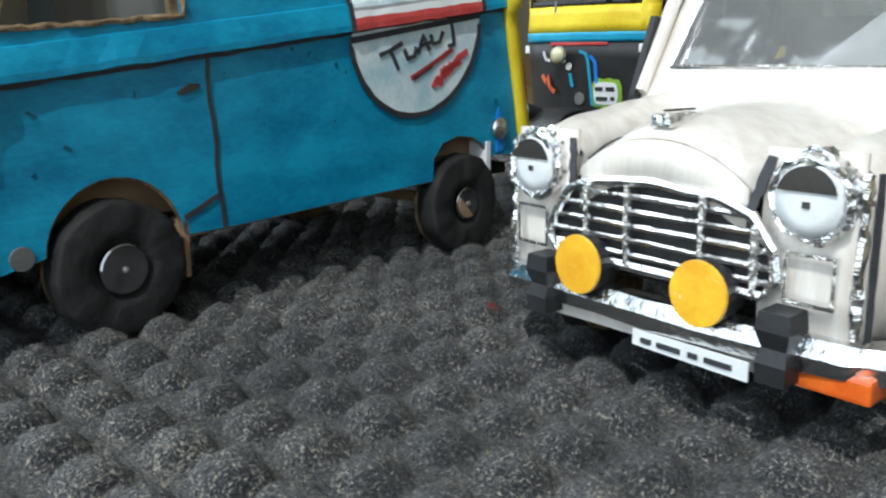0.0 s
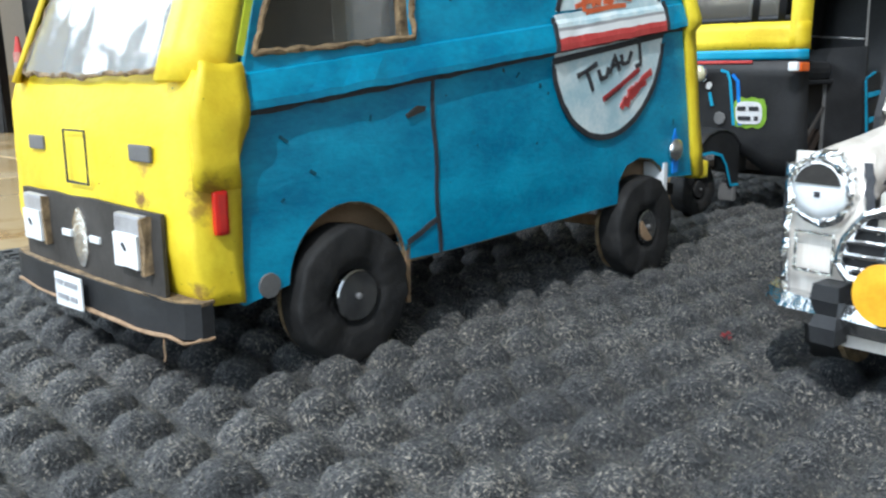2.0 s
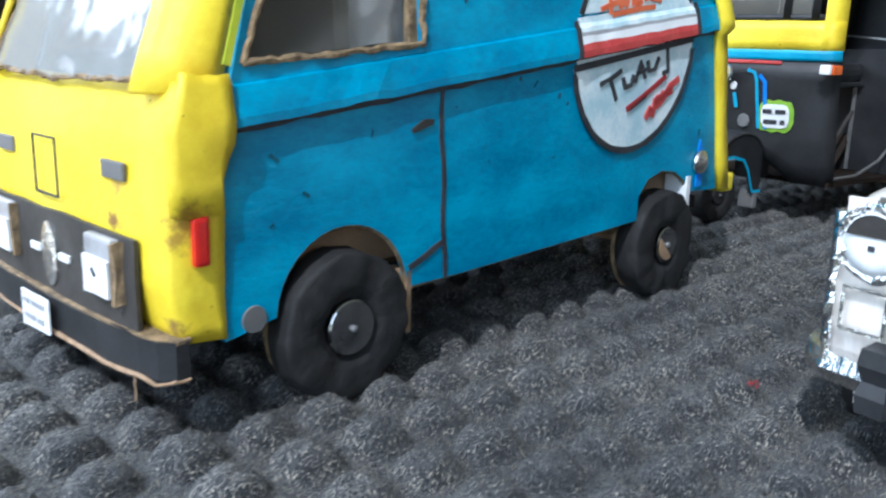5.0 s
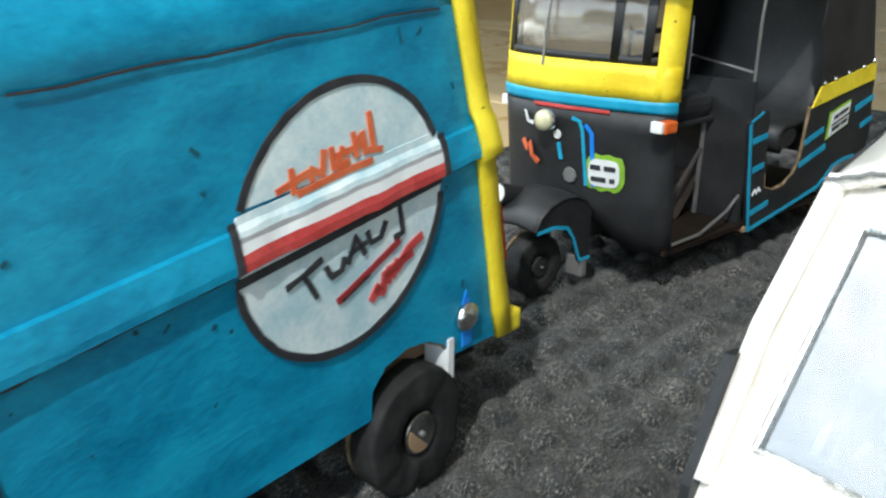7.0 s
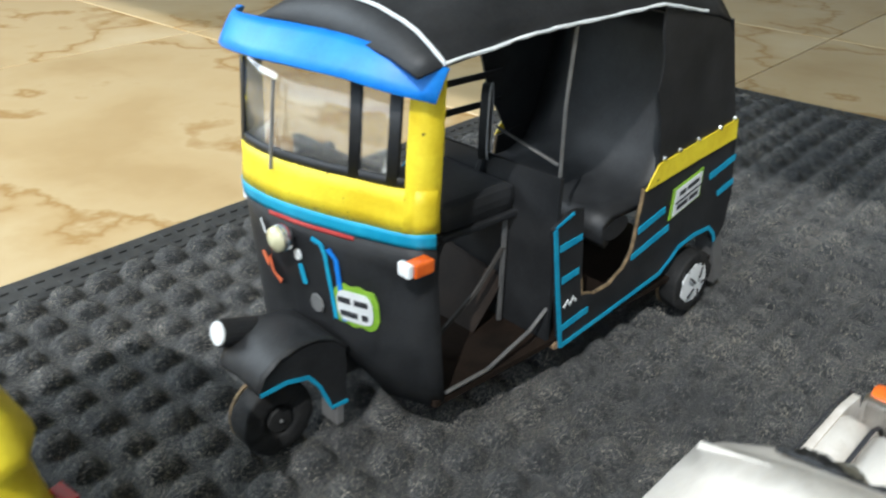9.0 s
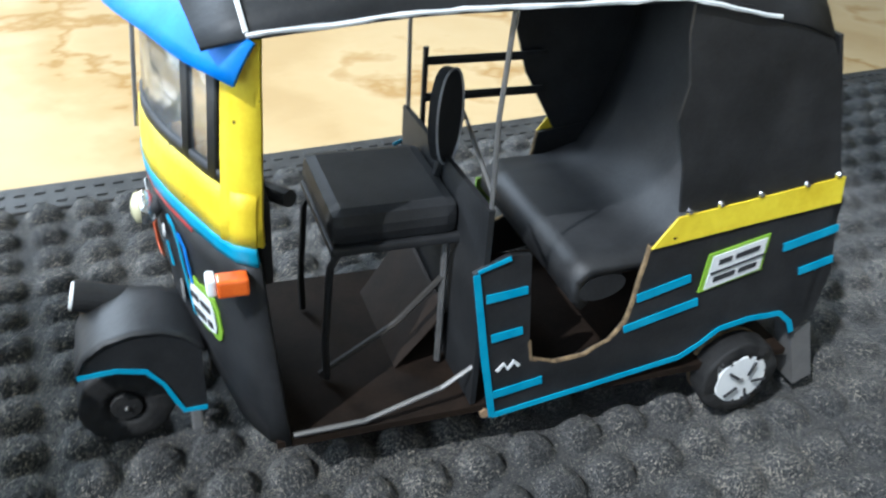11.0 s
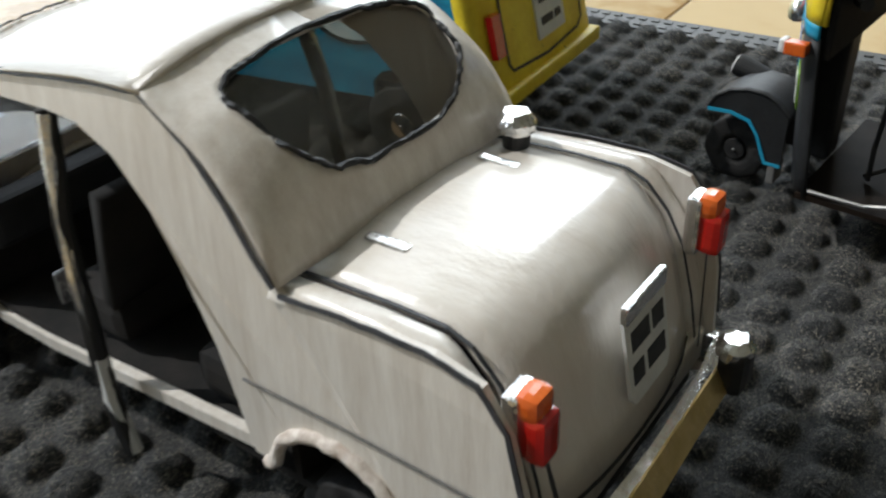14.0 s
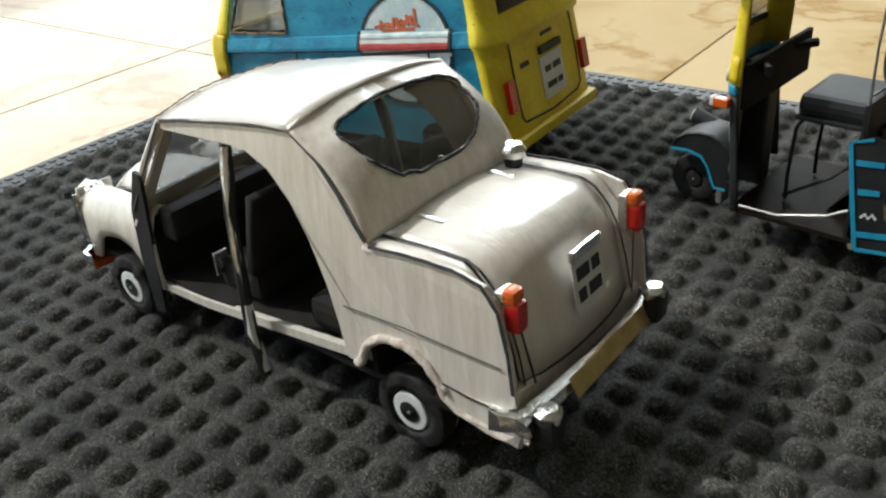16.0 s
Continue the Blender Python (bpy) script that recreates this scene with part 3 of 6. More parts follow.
        part("window_edge", crumple(crumple(rod([wl[i].lerp(wl[(i + 1) % 5], k / 6) for i in range(5) for k in range(6)] + wl[:1], 0.0011, 6), 0.001, 160), 0.0007, 420), EDGE, root, "ragged bare card edge of the window")
        part("window_pane", prism([up(a, z) + V(0, -s * 0.004, 0) for a, z in [(-0.036, 0.107), (0.006, 0.111), (0.006, 0.152), (-0.02, 0.15)]], V(0, -s * 0.0004, 0)), SMOKE, root, "clear plastic side window")
        part("inner_film", crumple(crumple(prism([up(a, z) + V(0, -s * 0.007, 0) for a, z in [(0.003, 0.112), (0.031, 0.1145), (0.030, 0.149), (0.003, 0.149)]], V(0, -s * 0.0004, 0)), 0.0016, 60), 0.0008, 140), FILM, root, "creased plastic behind the window")
        part("torn_card", crumple(crumple(prism([up(a, z) - V(0, s * 0.0022, 0) for a, z in [(0.0290, 0.1135), (0.0328, 0.1145), (0.0314, 0.1465), (0.0280, 0.1490)]], V(0, -s * 0.0016, 0)), 0.0010, 160), 0.0008, 380), EDGE, root, "torn brown card beside the window")
        # rounded shoulder up to the roof
        rows = []
        for i in range(22):
            a = f2(0.16) + (rear(0.18) - 0.006 - f2(0.16)) * i / 21
            z0, z1, bi = crease(a), roof(a), b0 - s * 0.0048
            j = 0.0009 * noise.noise(Vector((a * 45, s * 3, 1)))
            rows.append([V(a, bi, z0 - 0.0015), V(a, bi + s * 0.0012, z0 + j), V(a, bi - s * 0.0025, z0 + (z1 - z0) * 0.5), V(a, bi - s * 0.009, z0 + (z1 - z0) * 0.85 + j), V(a, bi - s * 0.018, z1 + 0.001), V(a, bi - s * 0.026, z1 + 0.0012)])
        part("roof_shoulder", sheet(rows, 0.002), BLUE, root, "blue rounded shoulder of the roof", True)
    # ribbed grey roof
    bm = bmesh.new()
    rows = []
    for a in (f2(0.17) + 0.004, 0.1, rear(0.19) - 0.012):
        row = []
        n = 64
        for k in range(n + 1):
            b = R - 0.028 + (L - R + 0.056) * k / n
            crown = 0.007 * math.sin(math.pi * k / n)
            row.append(V(a, b, roof(a) + 0.0012 + crown + (0.0007 if k % 4 < 2 else -0.0007)))
        rows.append(row)
    part("roof", sheet(rows, 0.002), GREY, root, "grey corrugated card roof with lengthwise ribs")
    rows = [[V(rear(0.19) - 0.013 + d, b, roof(0.2) + e + 0.007 * math.sin(math.pi * (b - R + 0.02) / (L - R + 0.04))) for b in np.linspace(R - 0.02, L + 0.02, 20)] for d, e in ((0, 0.003), (0.008, 0.0028), (0.015, -0.001), (0.018, -0.010))]
    part("rear_roof_edge", sheet(rows, 0.002), YELLOW, root, "yellow edge above the tailgate", True)
    # yellow front
    col = lambda z: [(front - 0.0005, R + 0.0016), (-0.048, R + 0.0012), (-0.053, R + 0.0011), (-0.0588, R + 0.0006), (-0.0601, R - 0.0008), (-0.0605, R - 0.007), (-0.061, -0.026), (-0.0618, -0.045), (-0.063, C), (-0.0618, -0.098), (-0.061, -0.115), (-0.0605, L + 0.007), (-0.0601, L + 0.0008), (-0.0588, L - 0.0006), (-0.053, L - 0.0011), (-0.048, L - 0.0012), (front - 0.0005, L - 0.0016)]
    rows = []
    for z in np.linspace(0.0325, 0.1035, 17):
        back = float(np.interp(z, [0.0325, 0.05, 0.075, 0.09, 0.1, 0.1035], [0.003, 0.0, 0.0005, 0.0015, 0.004, 0.006]))
        rows.append([V(a + (back if a < front - 0.001 else 0), b, z + (0.0009 * noise.noise(Vector((a * 80, b * 80, z * 60))))) for a, b in col(z)])
    part("front_panel", sheet(rows, 0.0025, 0.0008), YELLOW, root, "bright yellow rounded front panel", True)
    for b0, s in ((R, 1), (L, -1)):
        # bulged corner over the waist, and the windscreen post
        rows = []
        zb = belt(front)
        for dz, o in ((-0.022, 0.0011), (-0.014, 0.0014), (-0.008, 0.0020), (-0.003, 0.0029), (0.0005, 0.0034), (0.0035, 0.0034), (0.0075, 0.0023), (0.0118, 0.0014), (0.0145, 0.0002)):
            rows.append([V(a + 0.32 * max(0.0, dz) * min(1.0, max(0.0, (-0.0445 - a) / 0.0143)), b0 + s * (0.0007 + (o - 0.0007) * k), zb + dz + 0.0016 * (1 - k) + 0.0016 * noise.noise(Vector((a * 150, dz * 200, s)))) for a, k in ((front - 0.001 + 0.0035 * min(1.0, max(0.0, (dz + 0.013) / 0.011)), 1.0), (-0.0445, 1.0), (-0.047, 0.95), (-0.0495, 0.85), (-0.0525, 0.7), (-0.0555, 0.45), (-0.0588, 0.0))])
        part("corner_fold", sheet(rows, 0.0018, 0.0007), YELLOW, root, "wrinkled yellow fold at the corner", True)
        part("paint_smear", ribbon([V(-0.0405 + 0.32 * (z - 0.108), b0 - s * (0.0008 + 0.075 * (z - 0.108)) + s * 0.0012, z) for z in np.linspace(0.108, 0.15, 8)], 0.0024, None, V(0, s, 0)), SMEAR, root, "green smear where yellow meets blue")
        rows = []
        for z in np.linspace(0.101, 0.184, 9):
            k = (z - 0.101) / 0.083
            a0, a1 = -0.0415 + 0.027 * k, -0.0575 + 0.034 * k
            j = 0.0008 * noise.noise(Vector((z * 90, s, 0)))
            bi = b0 - s * (0.001 + 0.007 * k)
            rows.append([V(a0 + j, bi, z), V(a0 - 0.006, bi + s * 0.001, z), V(a1 - 0.0025 + j, bi - s * 0.004, z), V(a1 - 0.005, bi - s * 0.011, z)])
        part("screen_post", sheet(rows, 0.0022, 0.0003), YELLOW, root, "yellow windscreen post", True)
    scr = [V(-0.0585, R - 0.014, 0.1035), V(-0.0605, C, 0.1025), V(-0.0585, L + 0.014, 0.1035), V(-0.0255, L + 0.021, 0.18), V(-0.0275, C, 0.181), V(-0.0255, R - 0.021, 0.18)]
    part("windscreen", prism(scr, V(-0.0005, 0, 0)), FILM, root, "creased clear plastic windscreen")
    part("screen_edge", crumple(crumple(rod([scr[i].lerp(scr[(i + 1) % 6], k / 8) for i in range(6) for k in range(8)] + scr[:1], 0.0009, 6), 0.0013, 170), 0.0007, 430), EDGE, root, "torn bare card round the windscreen")
    rows = [[V(a - 0.0, b, z) for b in np.linspace(R - 0.012, L + 0.012, 14)] for a, z in ((-0.027, 0.178), (-0.023, 0.186), (-0.014, 0.1905), (-0.006, 0.1925))]
    part("roof_brow", sheet(rows, 0.002), YELLOW, root, "yellow brow above the windscreen", True)
    # grille, lamps, emblem, bumper
    bow = lambda b: -0.0632 + 0.0024 * ((b - C) / 0.0675) ** 2
    part("grille", sheet([[V(bow(b) - 0.0012, b, z + 0.0012 * (1 - ((b - C) / 0.06) ** 2) * (z > 0.05)) for b in np.linspace(R - 0.0125, L + 0.0125, 18)] for z in (0.034, 0.047, 0.0605)], 0.0014, 0.0006), TAUPE, root, "dark taupe card grille panel")
    for b in (-0.0325, -0.1085):
        lamp = part("headlight", box(-0.0662, -0.0625, b - 0.0088, b + 0.0088, 0.0425, 0.0598, 0.0012), GREYPAPER, root, "silver paper headlight with white lens")
        part("lens", crumple(box(-0.067, -0.0661, b - 0.0082, b + 0.0082, 0.0428, 0.0538), 0.0007, 260), PAPER, lamp)
        part("torn_side", crumple(box(-0.0665, -0.0622, b + 0.0088, b + 0.0108, 0.0415, 0.0595), 0.0012, 330), EDGE, lamp, "torn card beside the headlight")
        part("bulb_mark", ribbon([V(-0.0671, b - 0.001, 0.0505), V(-0.0671, b + 0.001, 0.0485)], 0.0008, None, V(-1, 0, 0)), INKSHADE, lamp)
    em = part("emblem", turned([(0.0105, 0), (0.0105, 0.0008), (0.007, 0.0012)], V(-0.0643, C, 0.0475), V(-1, 0, 0), 24), FOIL, root, "oval silver paper emblem")
    for v in em.data.vertices:
        v.co.y = (v.co.y + C) * 0.55 - C
    for d in (-1, 1):
        part("emblem_bar", box(-0.0653, -0.0641, C + d * 0.0075 - 0.0075 * (d < 0), C + d * 0.0075 + 0.0075 * (d > 0), 0.0468, 0.0492, 0.0004), PAPER, root)
    sq = [V(-0.0636, C + x, z) for x, z in ((-0.0085, 0.0665), (0.0085, 0.0665), (0.0085, 0.0845), (-0.0085, 0.0845), (-0.0085, 0.0665))]
    part("badge_outline", ribbon(sq, 0.0009, None, V(-1, 0, 0), 0.0006), INKSHADE, root, "square badge outline drawn in marker")
    for b in (-0.029, -0.1105):
        part("vent_mark", box(-0.0619, -0.0605, b - 0.0068, b + 0.0068, 0.076, 0.0812, 0.0005), GREY, root, "grey painted vent")
    bp = [(-0.0555, R + 0.002), (-0.0595, R + 0.0016), (-0.0632, R - 0.002), (-0.065, R - 0.009), (-0.0662, -0.03), (-0.067, -0.05), (-0.0674, C), (-0.067, -0.09), (-0.0662, -0.11), (-0.065, L + 0.009), (-0.0632, L + 0.002), (-0.0595, L - 0.0016), (-0.0555, L - 0.002)]
    rows = [[V(a, b, z) for a, b in bp] for z in (0.0235, 0.029, 0.0345)]
    bump = part("bumper", sheet(rows, 0.004, 0.0004), BLACK, root, "black card front bumper with peeling lower edge")
    part("bumper_top", crumple(prism([V(a + (0.0006 if a < -0.05 else 0), b * 0.997, 0.0338) for a, b in bp], V(0, 0, 0.0012)), 0.0009, 300), EDGE, bump, "bare corrugated card shelf")
    part("torn_edge", crumple(rod([V(a - 0.0002, b, 0.0234 + 0.0016 * noise.noise(Vector((b * 90, 0, 0)))) for a, b in bp], 0.0007, 6), 0.0008, 260), CARD, bump, "peeling bare card edge")
    part("loose_thread", rod([V(-0.0645, -0.016, 0.023), V(-0.0648, -0.0158, 0.0195), V(-0.0643, -0.0163, 0.0165), V(-0.0646, -0.0165, 0.0145)], 0.0003, 5), CARD, bump)
    pl = part("number_plate", prism([V(-0.0696, b, z) for b, z in ((-0.0835, 0.0225), (-0.0615, 0.0235), (-0.0615, 0.0348), (-0.0835, 0.0345))], V(-0.0005, 0, 0)), PAPER, bump, "small white paper number plate")
    for z, bars in ((0.0315, ((-0.0815, -0.0765), (-0.0745, -0.0645))), (0.0265, ((-0.081, -0.0725), (-0.0705, -0.0655)))):
        for b0, b1 in bars:
            part("plate_mark", box(-0.0705, -0.0700, b0, b1, z - 0.0009, z + 0.0009), GREYPAPER, pl)
    for b0, s in ((R, 1), (L, -1)):
        lm = part("side_lamp", box(-0.0535, -0.0485, b0 + s * 0.0005, b0 + s * 0.0035, 0.0545, 0.0685, 0.0014), RED, root, "red plastic side lamp")
        part("lamp_base", box(-0.0525, -0.0495, b0, b0 + s * 0.001, 0.0535, 0.0695), ORANGE, lm)
        part("door_handle", prism([V(a, b0 + s * 0.0001, z) for a, z in ((0.028, 0.0862), (0.0365, 0.0885), (0.0372, 0.0902), (0.033, 0.0905), (0.0275, 0.0875))], V(0, s * 0.0009, 0)), TAUPE, root, "dark grey painted door handle")
        seam = [V(0.0412 + 0.0006 * math.sin(z * 200) + 0.05 * (0.09 - z), b0, z) for z in np.linspace(belt(0.04) - 0.001, sill(0.045) + 0.0005, 9)]
        part("door_seam", ribbon(seam, 0.0016, None, V(0, s, 0)), INKSHADE, root, "door seam drawn in dark paint")
        seam = [V(a, b0, z) for a, z in ((0.0272, 0.041), (0.033, 0.0432), (0.039, 0.0463), (0.0435, 0.048))]
        part("door_seam", ribbon(seam, 0.002, None, V(0, s, 0)), INKSHADE, root)
        seam = [V(x, b0 + s * 0.0004, crease(x) + 0.0005 * math.sin(x * 150)) for x in np.linspace(0.06, 0.2, 12)]
        part("roof_seam", ribbon([p + V(0, -s * 0.0036, 0) for p in seam], 0.0007, None, V(0, s, 0)), INKSHADE, root, "thin dark crease line")
        part("reflector", turned([(0.0062, 0), (0.0055, 0.002), (0.0025, 0.0035)], V(0.214, b0, 0.062), V(0, s, 0), 18), FOIL, root, "small silver foil lamp", True)
        part("reflector_mark", prism([V(a, b0 + s * 0.0001, z) for a, z in ((0.212, 0.05), (0.217, 0.0505), (0.2185, 0.062), (0.2135, 0.073), (0.211, 0.066))], V(0, s * 0.0006, 0)), VISOR, root)
        part("foot_mark", turned([(0.0042, 0), (0.004, 0.0006)], V(-0.0335, b0, 0.0355), V(0, s, 0), 16), GREY, root)
        # round painted emblem with a bar across the waist ledge
        ca, cz, ra, rz = 0.1548, 0.1145, 0.043, 0.042
        def on(a, z):
            if z > belt(a) + 0.0115:
                return V(a, b0 - s * (0.0005 + 0.07 * (z - belt(a) - 0.012)) + s * 0.0003, z)
            if z > belt(a):
                return V(a, b0 + s * (0.003 - 0.0018 * (z - belt(a)) / 0.0112), z)
            return V(a, b0 + s * 0.0003, z)
        th = [2 * math.pi * i / 64 for i in range(65)]
        shear = lambda a: 0.1 * (a - ca)
        ell = [(ca + ra * math.cos(t), cz + rz * math.sin(t) + shear(ca + ra * math.cos(t))) for t in th]
        lowr = [p for p in ell[:-1] if p[1] < belt(p[0]) - 0.0005]
        upr = [p for p in ell[:-1] if p[1] > belt(p[0]) + 0.013]
        k = next(i for i in range(len(upr)) if i and upr[i][0] > upr[i - 1][0] + 0.01) if any(upr[i][0] > upr[i - 1][0] + 0.01 for i in range(1, len(upr))) else 0
        upr = upr[k:] + upr[:k]
        disc = part("painted_disc", prism([on(*p) for p in lowr], V(0, s * 0.0004, 0)), PALE, root, "round pale emblem outlined in black with a red bar")
        part("disc_upper", prism([on(*p) for p in upr], V(0, s * 0.0004, 0)), PALE, disc)
        for half in (lowr, upr):
            part("outline", ribbon([on(p[0] + 0.0007 * noise.noise(Vector((p[0] * 160, p[1] * 160, s))), p[1]) + V(0, s * 0.0003, 0) for p in half], 0.0025, None, V(0, s, 0)), INKSHADE, disc)
        # the emblem goes on over the waist ledge: red bar, white and grey lines
        ledge = lambda h: float(np.interp(h, [-0.0050, -0.0006, 0.0002, 0.0028, 0.0112, 0.0128, 0.0140, 0.0190], [0.0007, 0.0007, 0.0038, 0.0038, 0.0017, 0.0006, 0.0004, 0.0002]))
        xs = np.linspace(ca - ra + 0.0004, ca + ra - 0.0004, 22)
        for name, levels, mat in (("red_bar", (-0.0004, 0.0002, 0.0028, 0.0052), REDPAINT), ("white_line", (0.0052, 0.0066, 0.0082), PAPER), ("grey_line", (0.0082, 0.0096), GREYPAPER), ("pale_strip", (0.0096, 0.0112, 0.0128, 0.0152), PALE), ("pale_strip", (-0.0046, -0.0008), PALE)):
            rows = []
            for h in levels:
                rows.append([V(a, b0 + s * (ledge(h) + (0.0011 * noise.noise(Vector((a * 75, s, 0))) if 0.0 < h < 0.0125 else -0.0001)), belt(a) + h + 0.0005 * noise.noise(Vector((a * 130, h * 300, s)))) for a in (ca + (xs - ca) * (0.97 if mat is PALE else 1.0))])
            part(name, sheet(rows, 0.0004), mat, disc)
        rng = random.Random(5)
        for q in range(26):
            a, up_side = rng.uniform(0.05, 0.225) if q % 2 else rng.uniform(-0.03, 0.225), q % 2
            z = rng.uniform(belt(a) + 0.018, crease(a) - 0.004) if up_side else rng.uniform(sill(a) + 0.03, belt(a) - 0.004)
            if abs(a - ca) < ra + 0.004 and abs(z - cz) < rz + 0.006:
                continue
            ln, tilt = rng.uniform(0.002, 0.007), rng.uniform(-1, 1)
            part("paint_scuff", ribbon([on(a + ln * k * tilt * 0.5, z + ln * (k - 0.5) * (1 - abs(tilt) * 0.7)) - V(0, s * 0.0003, 0) for k in np.linspace(0, 1, 5)], rng.uniform(0.0005, 0.0013), None, V(0, s, 0), 0.0003), SCUFF, root)
        for a in (ca - ra, ca + ra):
            part("outline", sheet([[V(x, b0 + s * (ledge(h) + 0.0005), belt(x) + h) for h in (-0.0006, 0.0002, 0.0028, 0.0112, 0.0128, 0.0142)] for x in (a - 0.0012, a + 0.0012)], 0.0005), INKSHADE, disc)
        def stroke(pts, w, mat):
            pts = [Vector((p[0], p[1], 0)) for p in pts]
            fine = [pts[i].lerp(pts[i + 1], q / 4) for i in range(len(pts) - 1) for q in range(4)] + pts[-1:]
            part("brush_mark", ribbon([on(ca + s * p.x, cz + p.y + 0.1 * s * p.x) + V(0, s * 0.0004, 0) for p in fine], w, None, V(0, s, 0)), mat, disc)
        for pts in ([(-0.0195, 0.0145), (-0.010, 0.0152), (0.0, 0.0158), (0.011, 0.0158)], [(-0.027, 0.0172), (-0.015, 0.0195)], [(-0.021, 0.0225), (-0.0205, 0.0148)], [(-0.0145, 0.0205), (-0.0135, 0.0165)], [(-0.0145, 0.0205), (-0.0095, 0.0175), (-0.0085, 0.0245)],
                    [(-0.0055, 0.0245), (-0.005, 0.0172)], [(-0.001, 0.0235), (-0.003, 0.0175), (0.0015, 0.0185)], [(0.0035, 0.0265), (0.0045, 0.0185)], [(0.0045, 0.0225), (0.0075, 0.0255), (0.0085, 0.0185)], [(0.0105, 0.031), (0.0118, 0.0188)], [(0.0085, 0.0195), (0.0155, 0.0182)], [(-0.004, 0.021), (0.009, 0.022)]):
            stroke(pts, 0.0021, ORPAINT)
        for pts in ([(-0.0258, -0.0120), (-0.0185, -0.0104), (-0.0115, -0.0081)], [(-0.0196, -0.0102), (-0.0165, -0.0150), (-0.0140, -0.0198)], [(-0.0103, -0.0110), (-0.0081, -0.0153), (-0.0037, -0.0147), (-0.0025, -0.0107)], [(-0.0012, -0.0140), (0.0025, -0.0060), (0.0066, -0.0133)],
                    [(-0.0005, -0.0106), (0.0074, -0.0095)], [(0.0074, -0.0060), (0.0091, -0.0105), (0.0135, -0.0100), (0.0160, -0.0054)], [(0.0220, -0.0015), (0.0232, -0.0075), (0.0238, -0.0121), (0.0196, -0.0125)]):
            stroke(pts, 0.0019, INKSHADE)
        stroke([(-0.006, -0.0246), (0.006, -0.0205), (0.0225, -0.0143)], 0.0022, DARKRED)
        stroke([(-0.004, -0.0250), (0.008, -0.0208)], 0.0012, INKSHADE)
        for pts in ([(0.0086, -0.0305), (0.0125, -0.0260)], [(0.0105, -0.0265), (0.0140, -0.0295), (0.0150, -0.0245)], [(0.0165, -0.0275), (0.0175, -0.0215)], [(0.0185, -0.0262), (0.0215, -0.0205)], [(0.0205, -0.0245), (0.0265, -0.0188), (0.0335, -0.0163)], [(0.0140, -0.0240), (0.0285, -0.0205)]):
            stroke(pts, 0.0030, REDPAINT)
    # tailgate
    rp = lambda z, d=0.0: rear(z) + d
    zl = [0.047, 0.06, 0.08, 0.1, 0.112, 0.121, 0.1245, 0.128, 0.133, 0.137, 0.14, 0.15, 0.16, 0.176, 0.187, 0.1946, 0.199]
    rows = []
    for z in zl:
        bul = float(np.interp(z, [0.121, 0.1245, 0.128, 0.137, 0.14], [0, 0.004, 0.004, 0.0018, 0]))
        tum = float(np.interp(z, [0.135, 0.176, 0.187, 0.1946, 0.199], [0, 0.0034, 0.0062, 0.0118, 0.0205])) - 0.0012
        rows.append([V(rp(z) - 0.02, R + 0.0012 - tum + bul * 0.6, z), V(rp(z) - 0.004, R + 0.001 - tum + bul, z), V(rp(z) + bul, R - 0.006 - tum, z)] + [V(rp(z) + bul + 0.002, b, z) for b in np.linspace(R - 0.02, L + 0.02, 8)] + [V(rp(z) + bul, L + 0.006 + tum, z), V(rp(z) - 0.004, L - 0.001 + tum - bul, z), V(rp(z) - 0.02, L - 0.0012 + tum - bul * 0.6, z)])
    for r in rows:
        r[0], r[-1] = r[0] + Vector((0.007, 0, 0)), r[-1] + Vector((0.007, 0, 0))
    tail = part("tailgate", sheet(rows, 0.0025, 0.0007), YELLOW, root, "ochre yellow rear with a drawn hatch", True)
    part("rear_bumper_lip", box(rear(0.05) - 0.004, rear(0.05) + 0.0055, L - 0.0005, R + 0.0005, 0.0445, 0.054, 0.002), YELLOW, tail)
    def rear_box(name, b0, b1, z0, z1, mat, lift, label=""):
        lp = [V(rear(z) + 0.0018, b, z) for b, z in ((b0, z0), (b1, z0), (b1, z1), (b0, z1))]
        return part(name, prism(lp, V(lift, 0, lift * 0.2)), mat, tail, label)
    rear_box("rear_window", R - 0.02, L + 0.02, 0.146, 0.172, SMOKE, 0.0012, "smoked rear window")
    rear_box("window_surround", R - 0.017, L + 0.017, 0.1435, 0.1745, BLACK, 0.0006)
    for b in (-0.0125, -0.1285):
        rear_box("tail_lamp", b - 0.0045, b + 0.0045, 0.074, 0.097, RED, 0.004, "red plastic tail lamp")
    pl = rear_box("number_plate", -0.0955, -0.061, 0.068, 0.1, PAPER, 0.0014, "white paper number plate with black marks")
    for k in range(2):
        for b, w in ((-0.0905, 0.0125), (-0.0755, 0.0095)) if k else ((-0.0905, 0.0075), (-0.0805, 0.0145)):
            lp = [V(rear(z) + 0.0034, bb, z) for bb, z in ((b, 0.0755 + 0.0125 * k), (b + w, 0.0755 + 0.0125 * k), (b + w, 0.080 + 0.0125 * k), (b, 0.080 + 0.0125 * k))]
            part("plate_mark", prism(lp, V(0.0004, 0, 0)), INKSHADE, pl)
    rear_box("plate_lamp", -0.095, -0.0625, 0.1025, 0.108, BLACK, 0.003, "black plate lamp strip")
    rear_box("script_mark", -0.088, -0.07, 0.1145, 0.1175, INKSHADE, 0.0005)
    rear_box("hatch_handle", -0.046, -0.034, 0.1, 0.1035, INKSHADE, 0.0012)
